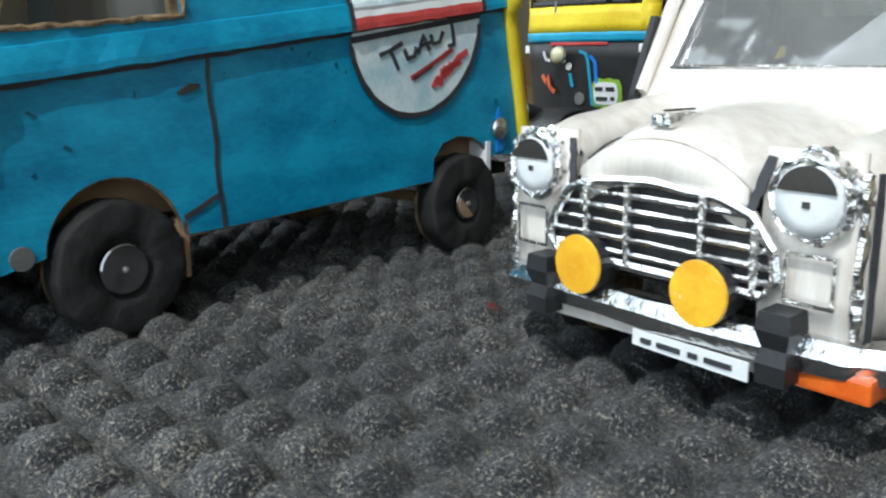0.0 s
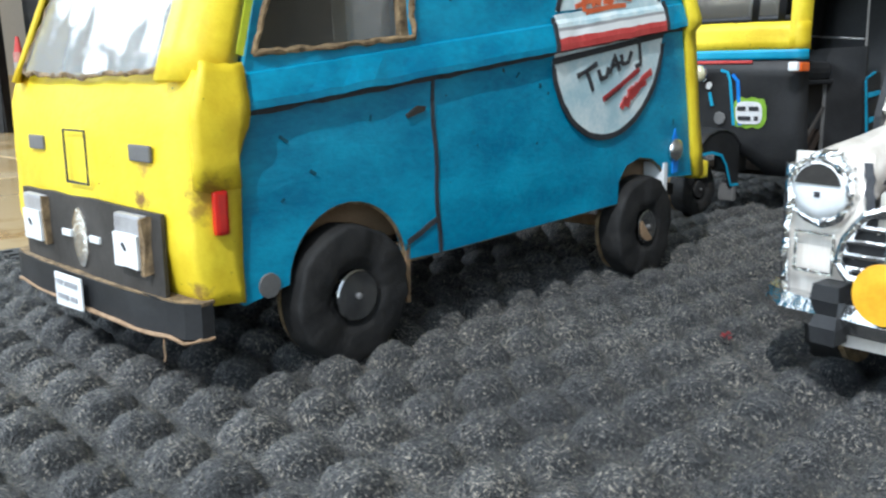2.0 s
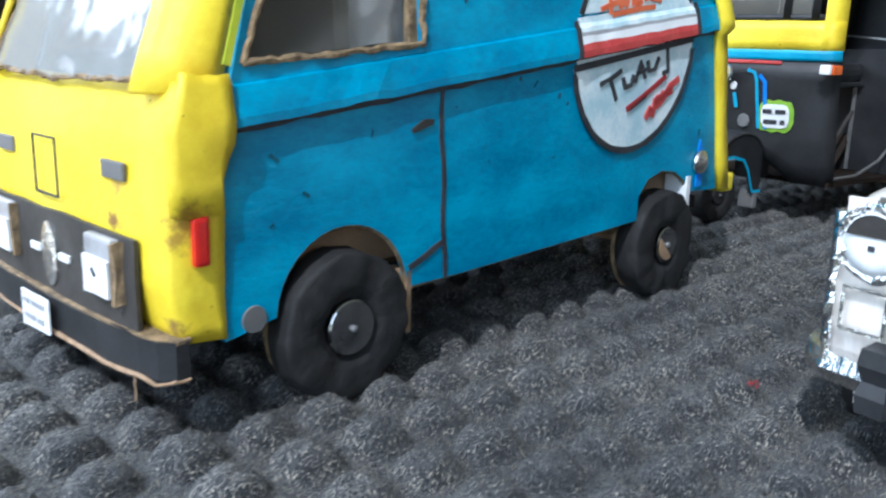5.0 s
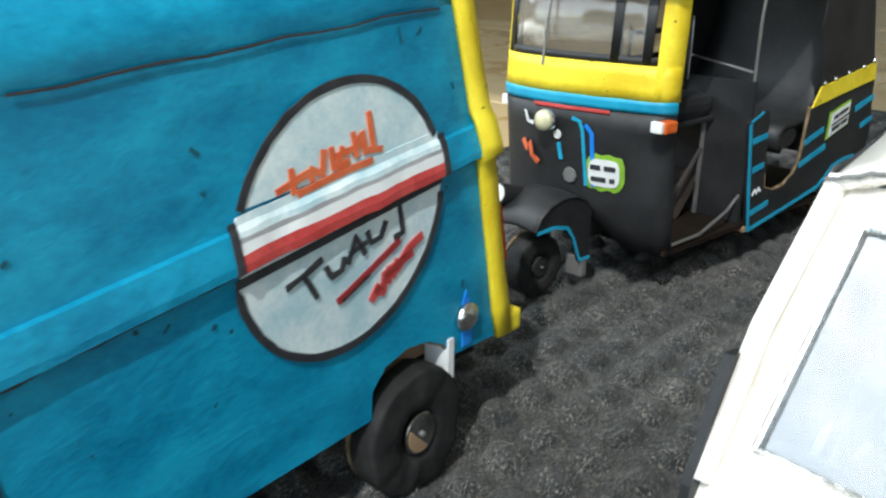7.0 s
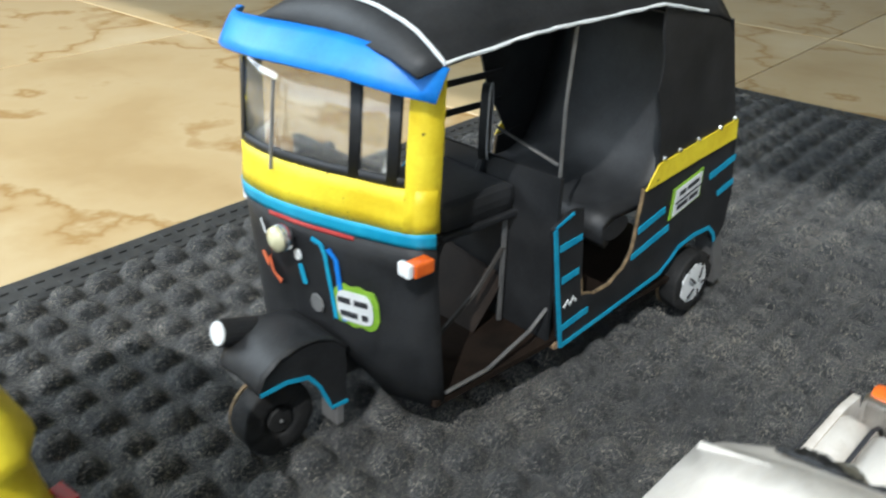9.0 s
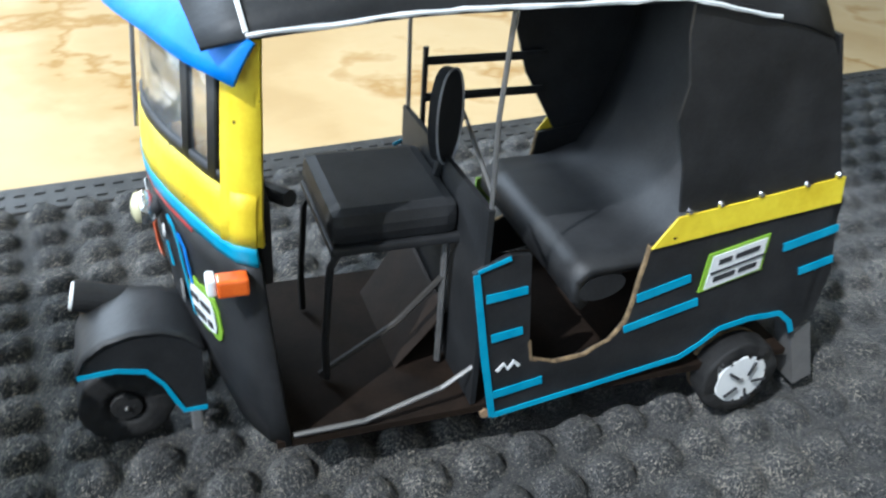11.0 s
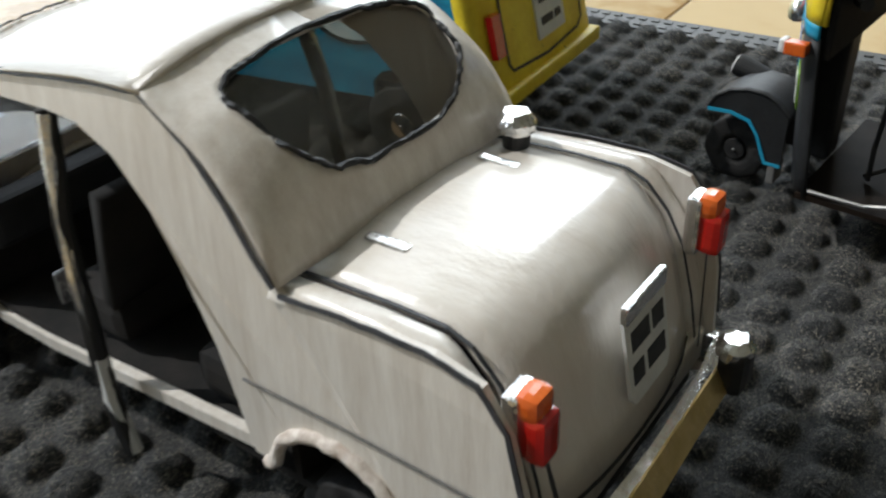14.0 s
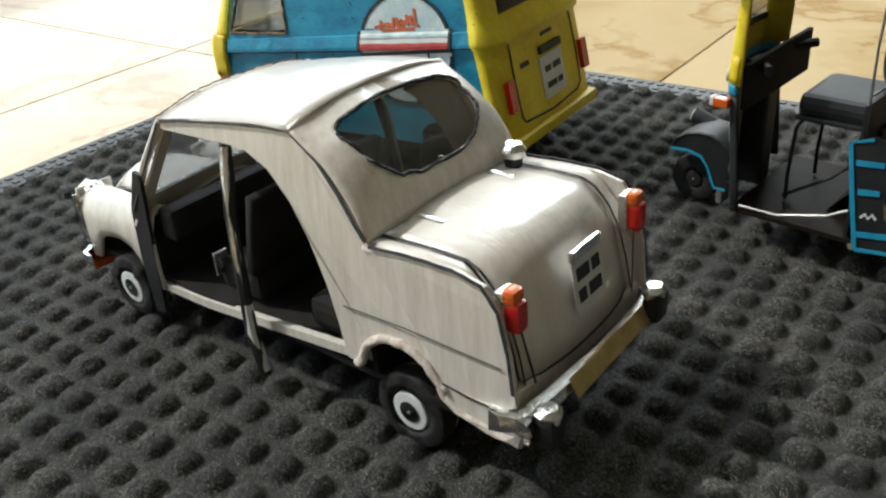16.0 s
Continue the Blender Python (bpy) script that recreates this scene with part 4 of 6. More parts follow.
    hl = [V(rear(z) + 0.0022, b, z) for b, z in ((-0.0235, 0.124), (-0.0225, 0.1), (-0.0235, 0.0665), (-0.027, 0.062), (-0.07, 0.0585), (-0.112, 0.061), (-0.119, 0.066), (-0.1195, 0.1), (-0.118, 0.124))]
    part("hatch_line", ribbon(hl, 0.0016, None, V(1, 0, 0.2)), INKSHADE, tail, "hatch outline drawn in marker")
    # chassis, wheels, cab floor
    part("underbody", box(-0.058, 0.235, L + 0.012, R - 0.012, 0.036, 0.042), DARKIN, root, "dark card underbody")
    part("cab_inside", box(0.045, 0.048, L + 0.004, R - 0.004, 0.042, 0.18), CABIN, root, "dark brown card partition")
    part("cab_inside", box(-0.05, 0.045, L + 0.006, R - 0.006, 0.085, 0.088), CABIN, root)
    for a in (0.0, 0.185):
        part("axle", rod([V(a, L + 0.008, 0.0265), V(a, R - 0.008, 0.0265)], 0.003), CARD, root)
        for b, s in ((0.0005, 1), (L - 0.0035, -1)):
            wheel(root, a, b, 0.0265, 0.0245, 0.012, s, MIRROR, 0.0092 if a == 0 else 0.0082, label="black foam covered card wheel")
            if a > 0:
                part("torn_card", prism([V(a + 0.007 * math.cos(t), b + s * 0.0007, 0.0265 + 0.007 * math.sin(t)) for t in np.linspace(2.6, 5.2, 9)], V(0, s * 0.0004, 0)), CARD, root, "scrap of bare card on the hub")
    part("mud_flap", box(0.2035, 0.2065, -0.014, -0.002, 0.036, 0.056), PAPER, root, "white paper mud flap")
    part("mud_flap", box(0.0265, 0.0285, -0.012, -0.003, 0.018, 0.04), CARD, root, "small torn card mud flap")
    return root


van()


# ---- white saloon taxi ----
def taxi():
    root = thing("toy_taxi", 0.0592, 0.2366, 42.5, "handmade white paper saloon taxi with foil trim and no doors", "toy car", "toy vehicles on the mat")
    W = 0.061
    def lerp(tab, x):
        return float(np.interp(x, [t[0] for t in tab], [t[1] for t in tab]))
    # bonnet: a swollen centre between two long rounded wings
    mid = [(-0.004, 0.0785), (0.01, 0.0832), (0.04, 0.0855), (0.075, 0.0862)]
    rows = []
    for a in np.linspace(-0.003, 0.076, 12):
        w = 0.027 + 0.012 * (a + 0.003) / 0.079
        zc = lerp(mid, a)
        rows.append([V(a - 0.004 * math.cos(k / 12 * math.pi - math.pi / 2) * (a < 0.02), -w + 2 * w * k / 12, zc - 0.012 * abs(k / 6 - 1) ** 2.2 + 0.0004 * noise.noise(Vector((a * 90, k, 0)))) for k in range(13)])
    part("bonnet", sheet(rows, 0.0018, 0.0004), WHITE, root, "white paper bonnet with a swollen centre", True)
    rows = [[V(-0.006 - 0.002 * (1 - abs(k / 8 - 1) ** 2), -0.0275 + 0.055 * k / 16, z) for k in range(17)] for z in (0.066, 0.072, 0.0775)]
    for r, dz in zip(rows, (0.0, 0.0, 0.0)):
        for k, p in enumerate(r):
            p.z -= 0.010 * abs(k / 8 - 1) ** 2.2
    part("bonnet_nose", sheet(rows, 0.0015, 0.0003), WHITE, root, "", True)
    orn = part("bonnet_ornament", crumple(crumple(box(-0.005, 0.013, -0.0034, 0.0034, 0.0806, 0.0838, 0.0008), 0.0012, 200), 0.0007, 420), FOIL, root, "folded foil bonnet ornament")
    part("dark_slot", ribbon([V(a, 0.0003 * math.sin(a * 900), 0.0844) for a in np.linspace(-0.003, 0.010, 6)], 0.0016, None, V(0, 0, 1)), TAUPE, orn)
    for s in (1, -1):
        # front wing with headlamp pod
        rows = []
        for i, a in enumerate(np.linspace(-0.0035, 0.08, 14)):
            zt = lerp([(-0.004, 0.0765), (0.01, 0.080), (0.04, 0.083), (0.08, 0.087)], a)
            wb = lerp([(-0.004, W - 0.007), (0.01, W), (0.08, W)], a)
            zb = lerp([(-0.004, 0.034), (0.016, 0.036), (0.02, 0.05), (0.03, 0.057), (0.045, 0.0585), (0.056, 0.055), (0.064, 0.045), (0.067, 0.033), (0.08, 0.033)], a)
            inner = lerp([(-0.004, 0.031), (0.08, 0.039)], a)
            rows.append([V(a, s * inner, zt - 0.012 + 0.004 * (a > 0.03)), V(a, s * (inner + 0.006), zt - 0.003), V(a, s * (inner + wb) / 2, zt), V(a, s * (wb - 0.004), zt - 0.004), V(a, s * wb, zt - 0.014), V(a, s * (wb + 0.0005), (zt - 0.014 + zb) / 2), V(a, s * wb, zb)])
        part("front_wing", sheet(rows, 0.002, 0.0006), WHITE, root, "white front wing with a rounded top", True)
        rows = [[V(-0.004 + da, s * b, z) for b in np.linspace(0.031, W - 0.006, 6)] for z, da in ((0.033, 0.0), (0.045, -0.001), (0.056, -0.001), (0.078, 0.0))]
        part("nose_panel", sheet(rows, 0.0016, 0.0003), WHITE, root, "", True)
        hl = part("headlight", crumple(turned([(0.0096, 0.012), (0.0098, -0.004), (0.0094, -0.0062), (0.0082, -0.0055)], V(-0.0035, s * 0.0445, 0.0672), V(1, 0, 0), 26), 0.0014, 300), FOIL, root, "round headlight in crumpled foil", False)
        part("lens", turned([(0.0083, 0.0), (0.0083, -0.0012), (0.005, -0.0018)], V(-0.0082, s * 0.0445, 0.0672), V(1, 0, 0), 26), PAPER, hl, "white paper lens with a dark upper half", True)
        part("lens_shade", prism([V(-0.0102, s * 0.0445 + y, z + 0.0672) for y, z in arc(0, 0.0005, 0.0074, 12, 168, 10)], V(-0.0004, 0, 0)), TAUPE, hl)
        part("bulb_mark", box(-0.0104, -0.0099, s * 0.0445 - 0.0009, s * 0.0445 + 0.0009, 0.0655, 0.067), INKSHADE, hl)
        part("hood_ring", crumple(turned([(0.0104, 0.004), (0.0108, -0.0015), (0.0106, -0.006), (0.0097, -0.0065)], V(-0.002, s * 0.0445, 0.0678), V(1, 0, 0), 26), 0.0018, 330), FOIL, hl)
        sq = [V(-0.0066, s * 0.0455 + y, z) for y, z in ((-0.006, 0.043), (0.006, 0.043), (0.006, 0.0545), (-0.006, 0.0545), (-0.006, 0.043))]
        part("park_lamp_frame", ribbon(sq, 0.0012, None, V(-1, 0, 0), 0.0012), FOIL, root, "square foil parking lamp frame")
        edge = [V(-0.0048, s * (W - 0.0052), z) for z in np.linspace(0.036, 0.074, 12)]
        part("wing_foil", crumple(rod(edge, 0.0013, 6), 0.0011, 300), FOIL, root, "crinkled foil strip down the wing edge")
        # next three: dark ribbons laid on as the shade between wing, nose and bonnet
        part("wing_gap", ribbon([p + V(0.0016, s * 0.0022, 0.0006 * noise.noise(p * 400)) for p in edge], 0.0016, None, V(-0.7, s, 0)), INKSHADE, root, "dark ragged strip drawn for the shaded gap behind the foil strip")
        part("nose_gap", ribbon([V(-0.0072 + 0.004 * k, s * (0.0292 + 0.0035 * k + 0.0008 * noise.noise(Vector((k * 7, s, 0)))), 0.0625 + 0.0135 * k) for k in np.linspace(0, 1, 9)], 0.0026, None, V(-1, 0, 0.2)), INKSHADE, root, "dark strip drawn for the shaded gap beside the bonnet")
        part("bonnet_gap", ribbon([V(a, s * (0.0285 + 0.1519 * (a + 0.003)), lerp(mid, a) - 0.0105 + 0.0006 * noise.noise(Vector((a * 150, s, 0)))) for a in np.linspace(0.0, 0.074, 18)], 0.0016, None, V(0, s * 0.4, 1)), INKSHADE, root, "dark strip drawn for the shaded fold along the bonnet")
        fg = part("fog_lamp", turned([(0.0078, 0.010), (0.0085, 0.001), (0.0085, 0.0)], V(-0.0128, s * 0.0205 - 0.0012, 0.0412), V(1, 0, 0), 26), BLACK, root, "round fog lamp in a black card can")
        part("lens", turned([(0.0086, 0.0), (0.0084, -0.0009), (0.004, -0.0010)], V(-0.0129, s * 0.0205 - 0.0012, 0.0412), V(1, 0, 0), 26), FOG, fg, "mottled yellow-orange lens")
        part("overrider", loft([[V(-0.004 - 0.0095 * c - d * c, s * 0.0392 + 0.0012 + y, z) for y, c in ((-w, 0), (-w, 1), (w, 1), (w, 0))] for z, w, d in ((0.0235, 0.0038, 0), (0.0285, 0.0042, 0.0006), (0.032, 0.0033, -0.001), (0.0365, 0.0045, 0.0006), (0.041, 0.004, 0))], closed=True, caps=True), BLACK, root, "black card bumper overrider")
        if s > 0:
            part("indicator", box(-0.0065, 0.006, 0.0435, 0.0615, 0.0225, 0.0285, 0.001), ORANGE, root, "orange indicator below the bumper")
        # cabin flank: sill, rear quarter with arch, roof rail
        quarter = [(0.238, 0.046), (0.2445, 0.0455)] + [(x, z) for x, z in arc(0.274, 0.043, 0.0265, 170, 28, 12)] + [(0.303, 0.0535), (0.334, 0.0555), (0.3405, 0.06), (0.3385, 0.085), (0.334, 0.105), (0.326, 0.1165), (0.312, 0.1195), (0.29, 0.119), (0.262, 0.1165)]
        quarter += [(0.254, 0.125), (0.244, 0.138), (0.232, 0.1505), (0.2145, 0.162), (0.19, 0.1598), (0.165, 0.1565), (0.135, 0.152), (0.111, 0.1475), (0.1095, 0.1435), (0.135, 0.1445), (0.165, 0.146), (0.18, 0.1455), (0.196, 0.139), (0.21, 0.126), (0.2215, 0.109), (0.23, 0.085), (0.2345, 0.064), (0.236, 0.055)]
        sk = lambda a, z: V(a, s * (W - 0.001 - 0.10 * max(0, z - 0.11)), z)
        part("rear_quarter", prism([sk(a, z) for a, z in quarter], V(0, -s * 0.0022, 0)), WHITE, root, "white flank with wheel arch and roof pillar")
        part("arch_lip", crumple(rod([sk(a, z) + V(0, s * 0.0005, 0) for a, z in quarter[1:16]], 0.0023, 8), 0.0012, 330), FLEECE, root, "frayed paper lip of the wheel arch", True)
        low = [(0.2985, 0.0545), (0.301, 0.0495), (0.308, 0.0450), (0.319, 0.0425), (0.331, 0.0415), (0.343, 0.0425)]
        skirt = part("skirt", prism([sk(a, z) for a, z in [(0.342, 0.0565)] + low[::-1]], V(0, s * 0.0012, 0)), WHITE, root, "white paper skirt behind the wheel")
        part("fleece_edge", crumple(rod([sk(a, z) + V(0, s * 0.0008, 0) for a, z in low], 0.0022, 8), 0.0012, 330), FLEECE, skirt, "frayed fluffy lower edge")
        part("skirt_line", ribbon([sk(a, z) + V(0, s * 0.0014, 0) for a, z in ((0.301, 0.0575), (0.315, 0.0562), (0.33, 0.0560), (0.341, 0.0570))], 0.0009, None, V(0, s, 0)), INKSHADE, skirt)
        part("corner_foil", crumple(crumple(box(0.328, 0.3485, s * 0.0605 - 0.0022, s * 0.0605 + 0.0022, 0.0455, 0.0570), 0.0022, 150), 0.0010, 420), FOIL, root, "crumpled foil wrapped round the bumper corner")
        part("sill", prism([V(a, s * (W - 0.002), z) for a, z in ((0.066, 0.0315), (0.12, 0.033), (0.24, 0.046), (0.24, 0.0515), (0.12, 0.0385), (0.066, 0.036))], V(0, -s * 0.004, 0)), WHITE, root, "thin white door sill")
        line = [(0.111, 0.148), (0.135, 0.1525), (0.165, 0.157), (0.19, 0.1602), (0.214, 0.1622), (0.232, 0.151), (0.244, 0.1385), (0.254, 0.1255), (0.262, 0.117)]
        part("seam_line", ribbon([sk(*line[i]).lerp(sk(*line[i + 1]), k / 5) + V(0, s * 0.0005, 0.0005 * noise.noise(Vector((i, k * 0.7, s)))) for i in range(len(line) - 1) for k in range(5)], 0.0019, None, V(0, s, 0.3)), INKSHADE, root, "dark drawn seam")
        line = [(0.262, 0.117), (0.285, 0.1192), (0.31, 0.1197), (0.325, 0.117), (0.3335, 0.107), (0.338, 0.086), (0.3402, 0.062)]
        part("seam_line", ribbon([sk(*line[i]).lerp(sk(*line[i + 1]), k / 5) + V(0, s * 0.0005, 0.0005 * noise.noise(Vector((i, k * 0.7, s)))) for i in range(len(line) - 1) for k in range(5)], 0.0016, None, V(0, s, 0.3)), INKSHADE, root)
        part("crease_line", ribbon([sk(a, z) + V(0, s * 0.0002, 0) for a, z in ((0.24, 0.078), (0.28, 0.0795), (0.334, 0.0785))], 0.0006, None, V(0, s, 0)), GREY, root)
        part("screen_pillar", rod([V(0.07, s * (W - 0.002), 0.086), V(0.088, s * (W - 0.003), 0.118), V(0.11, s * (W - 0.006), 0.148)], 0.0026, 8), WHITE, root, "white paper windscreen pillar")
        part("pillar_line", ribbon([V(0.071 + 0.039 * k, s * (W + 0.0012 - 0.0045 * k), 0.0865 + 0.0605 * k + 0.0008 * noise.noise(Vector((k * 9, s, 0)))) for k in np.linspace(0, 1, 10)], 0.0013, None, V(-0.5, s, 0)), INKSHADE, root, "dark inked edge of the pillar")
        part("door_edge", prism([V(a, s * (W - 0.0015), z) for a, z in ((0.066, 0.014), (0.076, 0.016), (0.0795, 0.06), (0.085, 0.112), (0.079, 0.113), (0.067, 0.085), (0.064, 0.05))], V(0, s * 0.0024, 0)), BLACK, root, "black inner door edge hanging low")
        pil = [V(0.163, s * (W - 0.006), 0.1455), V(0.1655, s * (W + 0.001), 0.11), V(0.1685, s * (W + 0.0045), 0.07), V(0.1705, s * (W + 0.0065), 0.04), V(0.1755, s * (W + 0.0065), 0.0165)]
        bp = part("centre_pillar", crumple(rod(pil, 0.0034, 8), 0.0009, 200), BLACK, root, "bent black and foil centre pillar")
        part("foil_wrap", crumple(rod([p + V(0.0008, s * 0.0008, 0) for p in pil[:3]], 0.0024, 7), 0.0019, 230), FOIL, bp)
        part("pale_tip", crumple(rod([pil[2].lerp(pil[3], 0.4), pil[3], pil[4]], 0.0033, 8), 0.0009, 230), PAPER, bp)
        for a, z, r in ((0.043, 0.0238, 0.0205), (0.274, 0.0255, 0.0215)):
            wheel(root, a, s * (W + 0.001 - (0.005 if a > 0.1 else 0)), z, r, 0.011, s, PAPER, 0.0110, label="black foam wheel with white hub cap", centre=MIRROR)
        tl = part("tail_lamp", box(0.3335, 0.341, s * 0.0525 - 0.0042, s * 0.0525 + 0.0042, 0.0955, 0.1105, 0.0026), RED, root, "red and orange plastic tail lamp")
        part("orange_lens", box(0.332, 0.3390, s * 0.0525 - 0.0044, s * 0.0525 + 0.0044, 0.1080, 0.1160, 0.0026), ORANGE, tl, "orange upper lens")
        part("foil_back", box(0.329, 0.3342, s * 0.0525 - 0.0050, s * 0.0525 + 0.0050, 0.0945, 0.1145, 0.0015), FOIL, tl)
        ob, oz = (0.052, 0.0) if s > 0 else (0.0455, 0.011)
        part("overrider_rear", box(0.348, 0.358, s * ob - 0.0065, s * ob + 0.0065, 0.0405 + oz, 0.0585 + oz, 0.004), BLACK, root, "black card rear overrider")
        part("overrider_foil", crumple(turned([(0.0062, 0), (0.0066, 0.0035), (0.004, 0.006)], V(0.352, s * ob, 0.0545 + oz), V(0, 0, 1), 16), 0.0008, 260), FOIL, root)
        part("lamp_tail_line", ribbon([V(0.3365 + 0.0035 * k, s * (0.050 - 0.006 * k), 0.0955 - 0.032 * k) for k in np.linspace(0, 1, 7)], 0.0011, None, V(1, s * 0.3, 0.2)), INKSHADE, root, "dark drawn line below the tail lamp")
        part("hinge", box(0.266, 0.281, s * 0.028 - 0.002, s * 0.028 + 0.002, 0.1182, 0.1212, 0.001), FOIL, root, "foil boot hinge")
    # grille of foil bars on black
    gl = [(-0.034, 0.0425), (0.034, 0.0425), (0.0375, 0.047), (0.036, 0.054), (0.03, 0.0615), (0.02, 0.0648), (0.0, 0.066), (-0.02, 0.0648), (-0.03, 0.0615), (-0.036, 0.054), (-0.0375, 0.047)]
    part("grille", prism([V(-0.0045, b, z) for b, z in gl], V(-0.0015, 0, 0)), BLACK, root, "black grille with foil bars")
    half = lambda z: float(np.interp(z, [0.0425, 0.047, 0.054, 0.0615, 0.0655], [0.034, 0.0372, 0.0357, 0.0295, 0.012]))
    for z in np.linspace(0.0455, 0.0615, 5):
        part("grille_bar", crumple(rod([V(-0.0072, -half(z), z), V(-0.0082, 0, z + 0.0002), V(-0.0072, half(z), z)], 0.0009, 6), 0.0004, 320), FOIL, root)
    for b in (-0.0225, -0.0075, 0.0165, 0.0318):
        zt = float(np.interp(abs(b), [0, 0.02, 0.03, 0.036], [0.0655, 0.0645, 0.0612, 0.054]))
        part("grille_upright", crumple(rod([V(-0.0088, b, 0.0432), V(-0.0092, b, zt)], 0.0012, 6), 0.0004, 320), FOIL, root)
    ring = [V(-0.0075, b, z) for b, z in gl]
    part("grille_surround", crumple(rod(ring + ring[:1], 0.0016, 7), 0.0005, 300), FOIL, root, "crinkled foil grille surround")
    # front bumper, plate, apron
    prof = [(0.0262, 0.002), (0.0268, -0.0025), (0.031, -0.004), (0.0352, -0.0025), (0.0358, 0.002)]
    path = [(0.008, -0.0645), (0.001, -0.0625), (-0.0045, -0.0545), (-0.0065, -0.035), (-0.0075, 0), (-0.0065, 0.035), (-0.0045, 0.0545), (0.001, 0.0625), (0.008, 0.0645)]
    part("front_bumper", crumple(loft([[V(a + da, b * (1 - da * 3), z) for z, da in prof] for a, b in path], closed=True, caps=True), 0.0007, 200), FOIL, root, "crinkled foil front bumper")
    rows = [[V(-0.007 + 0.0008 * k, b, z) for b in np.linspace(-0.046, 0.046, 9)] for k, z in enumerate((0.034, 0.027, 0.0222))]
    part("apron", sheet(rows, 0.0012, 0.0004), WHITE, root, "white paper apron under the bumper")
    pl = part("number_plate", prism([V(-0.0098, b, z) for b, z in ((-0.003, 0.0218), (0.033, 0.0212), (0.033, 0.0262), (-0.003, 0.0262))], V(-0.0006, 0, 0)), PAPER, root, "white paper number plate with dark marks")
    for b0, b1 in ((0.0, 0.0035), (0.0055, 0.013), (0.0155, 0.0185), (0.0205, 0.0285)):
        part("plate_mark", box(-0.0109, -0.0104, b0, b1, 0.0230, 0.0244), INKSHADE, pl)
    # windscreen, roof, rear window, boot
    rows = []
    for a in np.linspace(0.1085, 0.2165, 12):
        z = lerp([(0.1085, 0.148), (0.135, 0.1535), (0.165, 0.159), (0.19, 0.1625), (0.2165, 0.164)], a)
        rows.append([V(a, b, z + 0.0075 * (1 - abs(b / 0.058) ** 2.4) - 0.0006 + 0.0005 * noise.noise(Vector((a * 60, b * 60, 2)))) for b in np.linspace(-0.0568, 0.0568, 13)])
    part("roof", sheet(rows, 0.0018, 0.0003), GLOSS, root, "smooth white paper roof", True)
    front_edge = [p + V(-0.0006, 0, -0.0008) for p in rows[0]]
    front_edge = [front_edge[i].lerp(front_edge[i + 1], k / 4) for i in range(12) for k in range(4)] + front_edge[-1:]
    fringe = part("roof_fringe", crumple(crumple(rod(front_edge, 0.0013, 7), 0.0010, 210), 0.0007, 520), WHITE, root, "frayed paper along the front of the roof")
    part("fringe_line", ribbon([p + V(-0.0016, 0, 0.0012 + 0.0009 * noise.noise(p * 300)) for p in front_edge], 0.0009, None, V(-0.7, 0, 0.7)), GREY, fringe)
    def slope(k, b):
        x = min(1.0, abs(b) / 0.058)
        swell = 0.017 * max(0.0, math.sin(math.pi * max(0.0, k) ** 1.6)) ** 0.8 * (1 - 0.5 * x ** 4)
        return V(0.2145 + 0.0475 * k, b, 0.1705 - 0.0515 * k - 0.006 * x * x * (1 - k) + swell)
    turns = np.linspace(-math.pi / 2, 1.5 * math.pi, 49)[:-1]
    inner = [(0.56 + 0.33 * math.copysign(abs(math.sin(t)) ** 0.62, math.sin(t)), 0.0435 * math.copysign(abs(math.cos(t)) ** 0.5, math.cos(t)) * (1 - 0.16 * math.sin(t)) - 0.0025) for t in turns]
    outer = []
    for t in turns:
        m = max(abs(math.sin(t)), abs(math.cos(t)))
        k = 0.5 + 0.5 * math.sin(t) / m
        outer.append((k, (0.0565 + 0.003 * k) * math.cos(t) / m))
    hole = [slope(k, b) for k, b in inner]
    rows = []
    for q in np.linspace(0, 1, 7):
        ring = [slope(ki + (ko - ki) * q, bi + (bo - bi) * q) for (ki, bi), (ko, bo) in zip(inner, outer)]
        rows.append([p + 0.0005 * noise.noise_vector(p * 60) for p in ring + ring[:1]])
    part("rear_panel", sheet(rows, 0.0016), WHITE, root, "white rear panel round an oval window opening", True)
    part("window_edge", crumple(crumple(rod(hole + hole[:1], 0.0010, 6), 0.0014, 110), 0.0006, 420), BLACK, root, "ragged black edge of the rear window")
    part("rear_screen", prism([p + Vector((-0.001, 0, -0.001)) for p in hole], V(-0.0003, 0, -0.0003)), SMOKE, root, "smoked plastic rear window")
    ws = [V(0.067, -0.0625, 0.0760), V(0.064, 0, 0.0770), V(0.067, 0.0625, 0.0760), V(0.11, 0.053, 0.147), V(0.107, 0, 0.1525), V(0.11, -0.053, 0.147)]
    wh = [V(0.0765, -0.0505, 0.0948), V(0.0735, 0, 0.0948), V(0.0765, 0.0505, 0.0948), V(0.1045, 0.0465, 0.1395), V(0.1025, 0, 0.1455), V(0.1045, -0.0465, 0.1395)]
    wmid = lambda lp: [Vector((p.x, p.y, p.z)) for p in lp]
    part("windscreen_frame", prism(wmid(ws), V(0.0016, 0, -0.001), [wmid(wh)]), WHITE, root, "white windscreen frame")
    part("windscreen", prism([p + Vector((0.0012, 0, -0.0006)) for p in wh], V(0.0003, 0, 0)), SCREEN, root, "grey plastic windscreen with bright glare")
    part("screen_trim", crumple(rod(wh + wh[:1], 0.0009, 6), 0.0005, 260), FOIL, root)
    rows = []
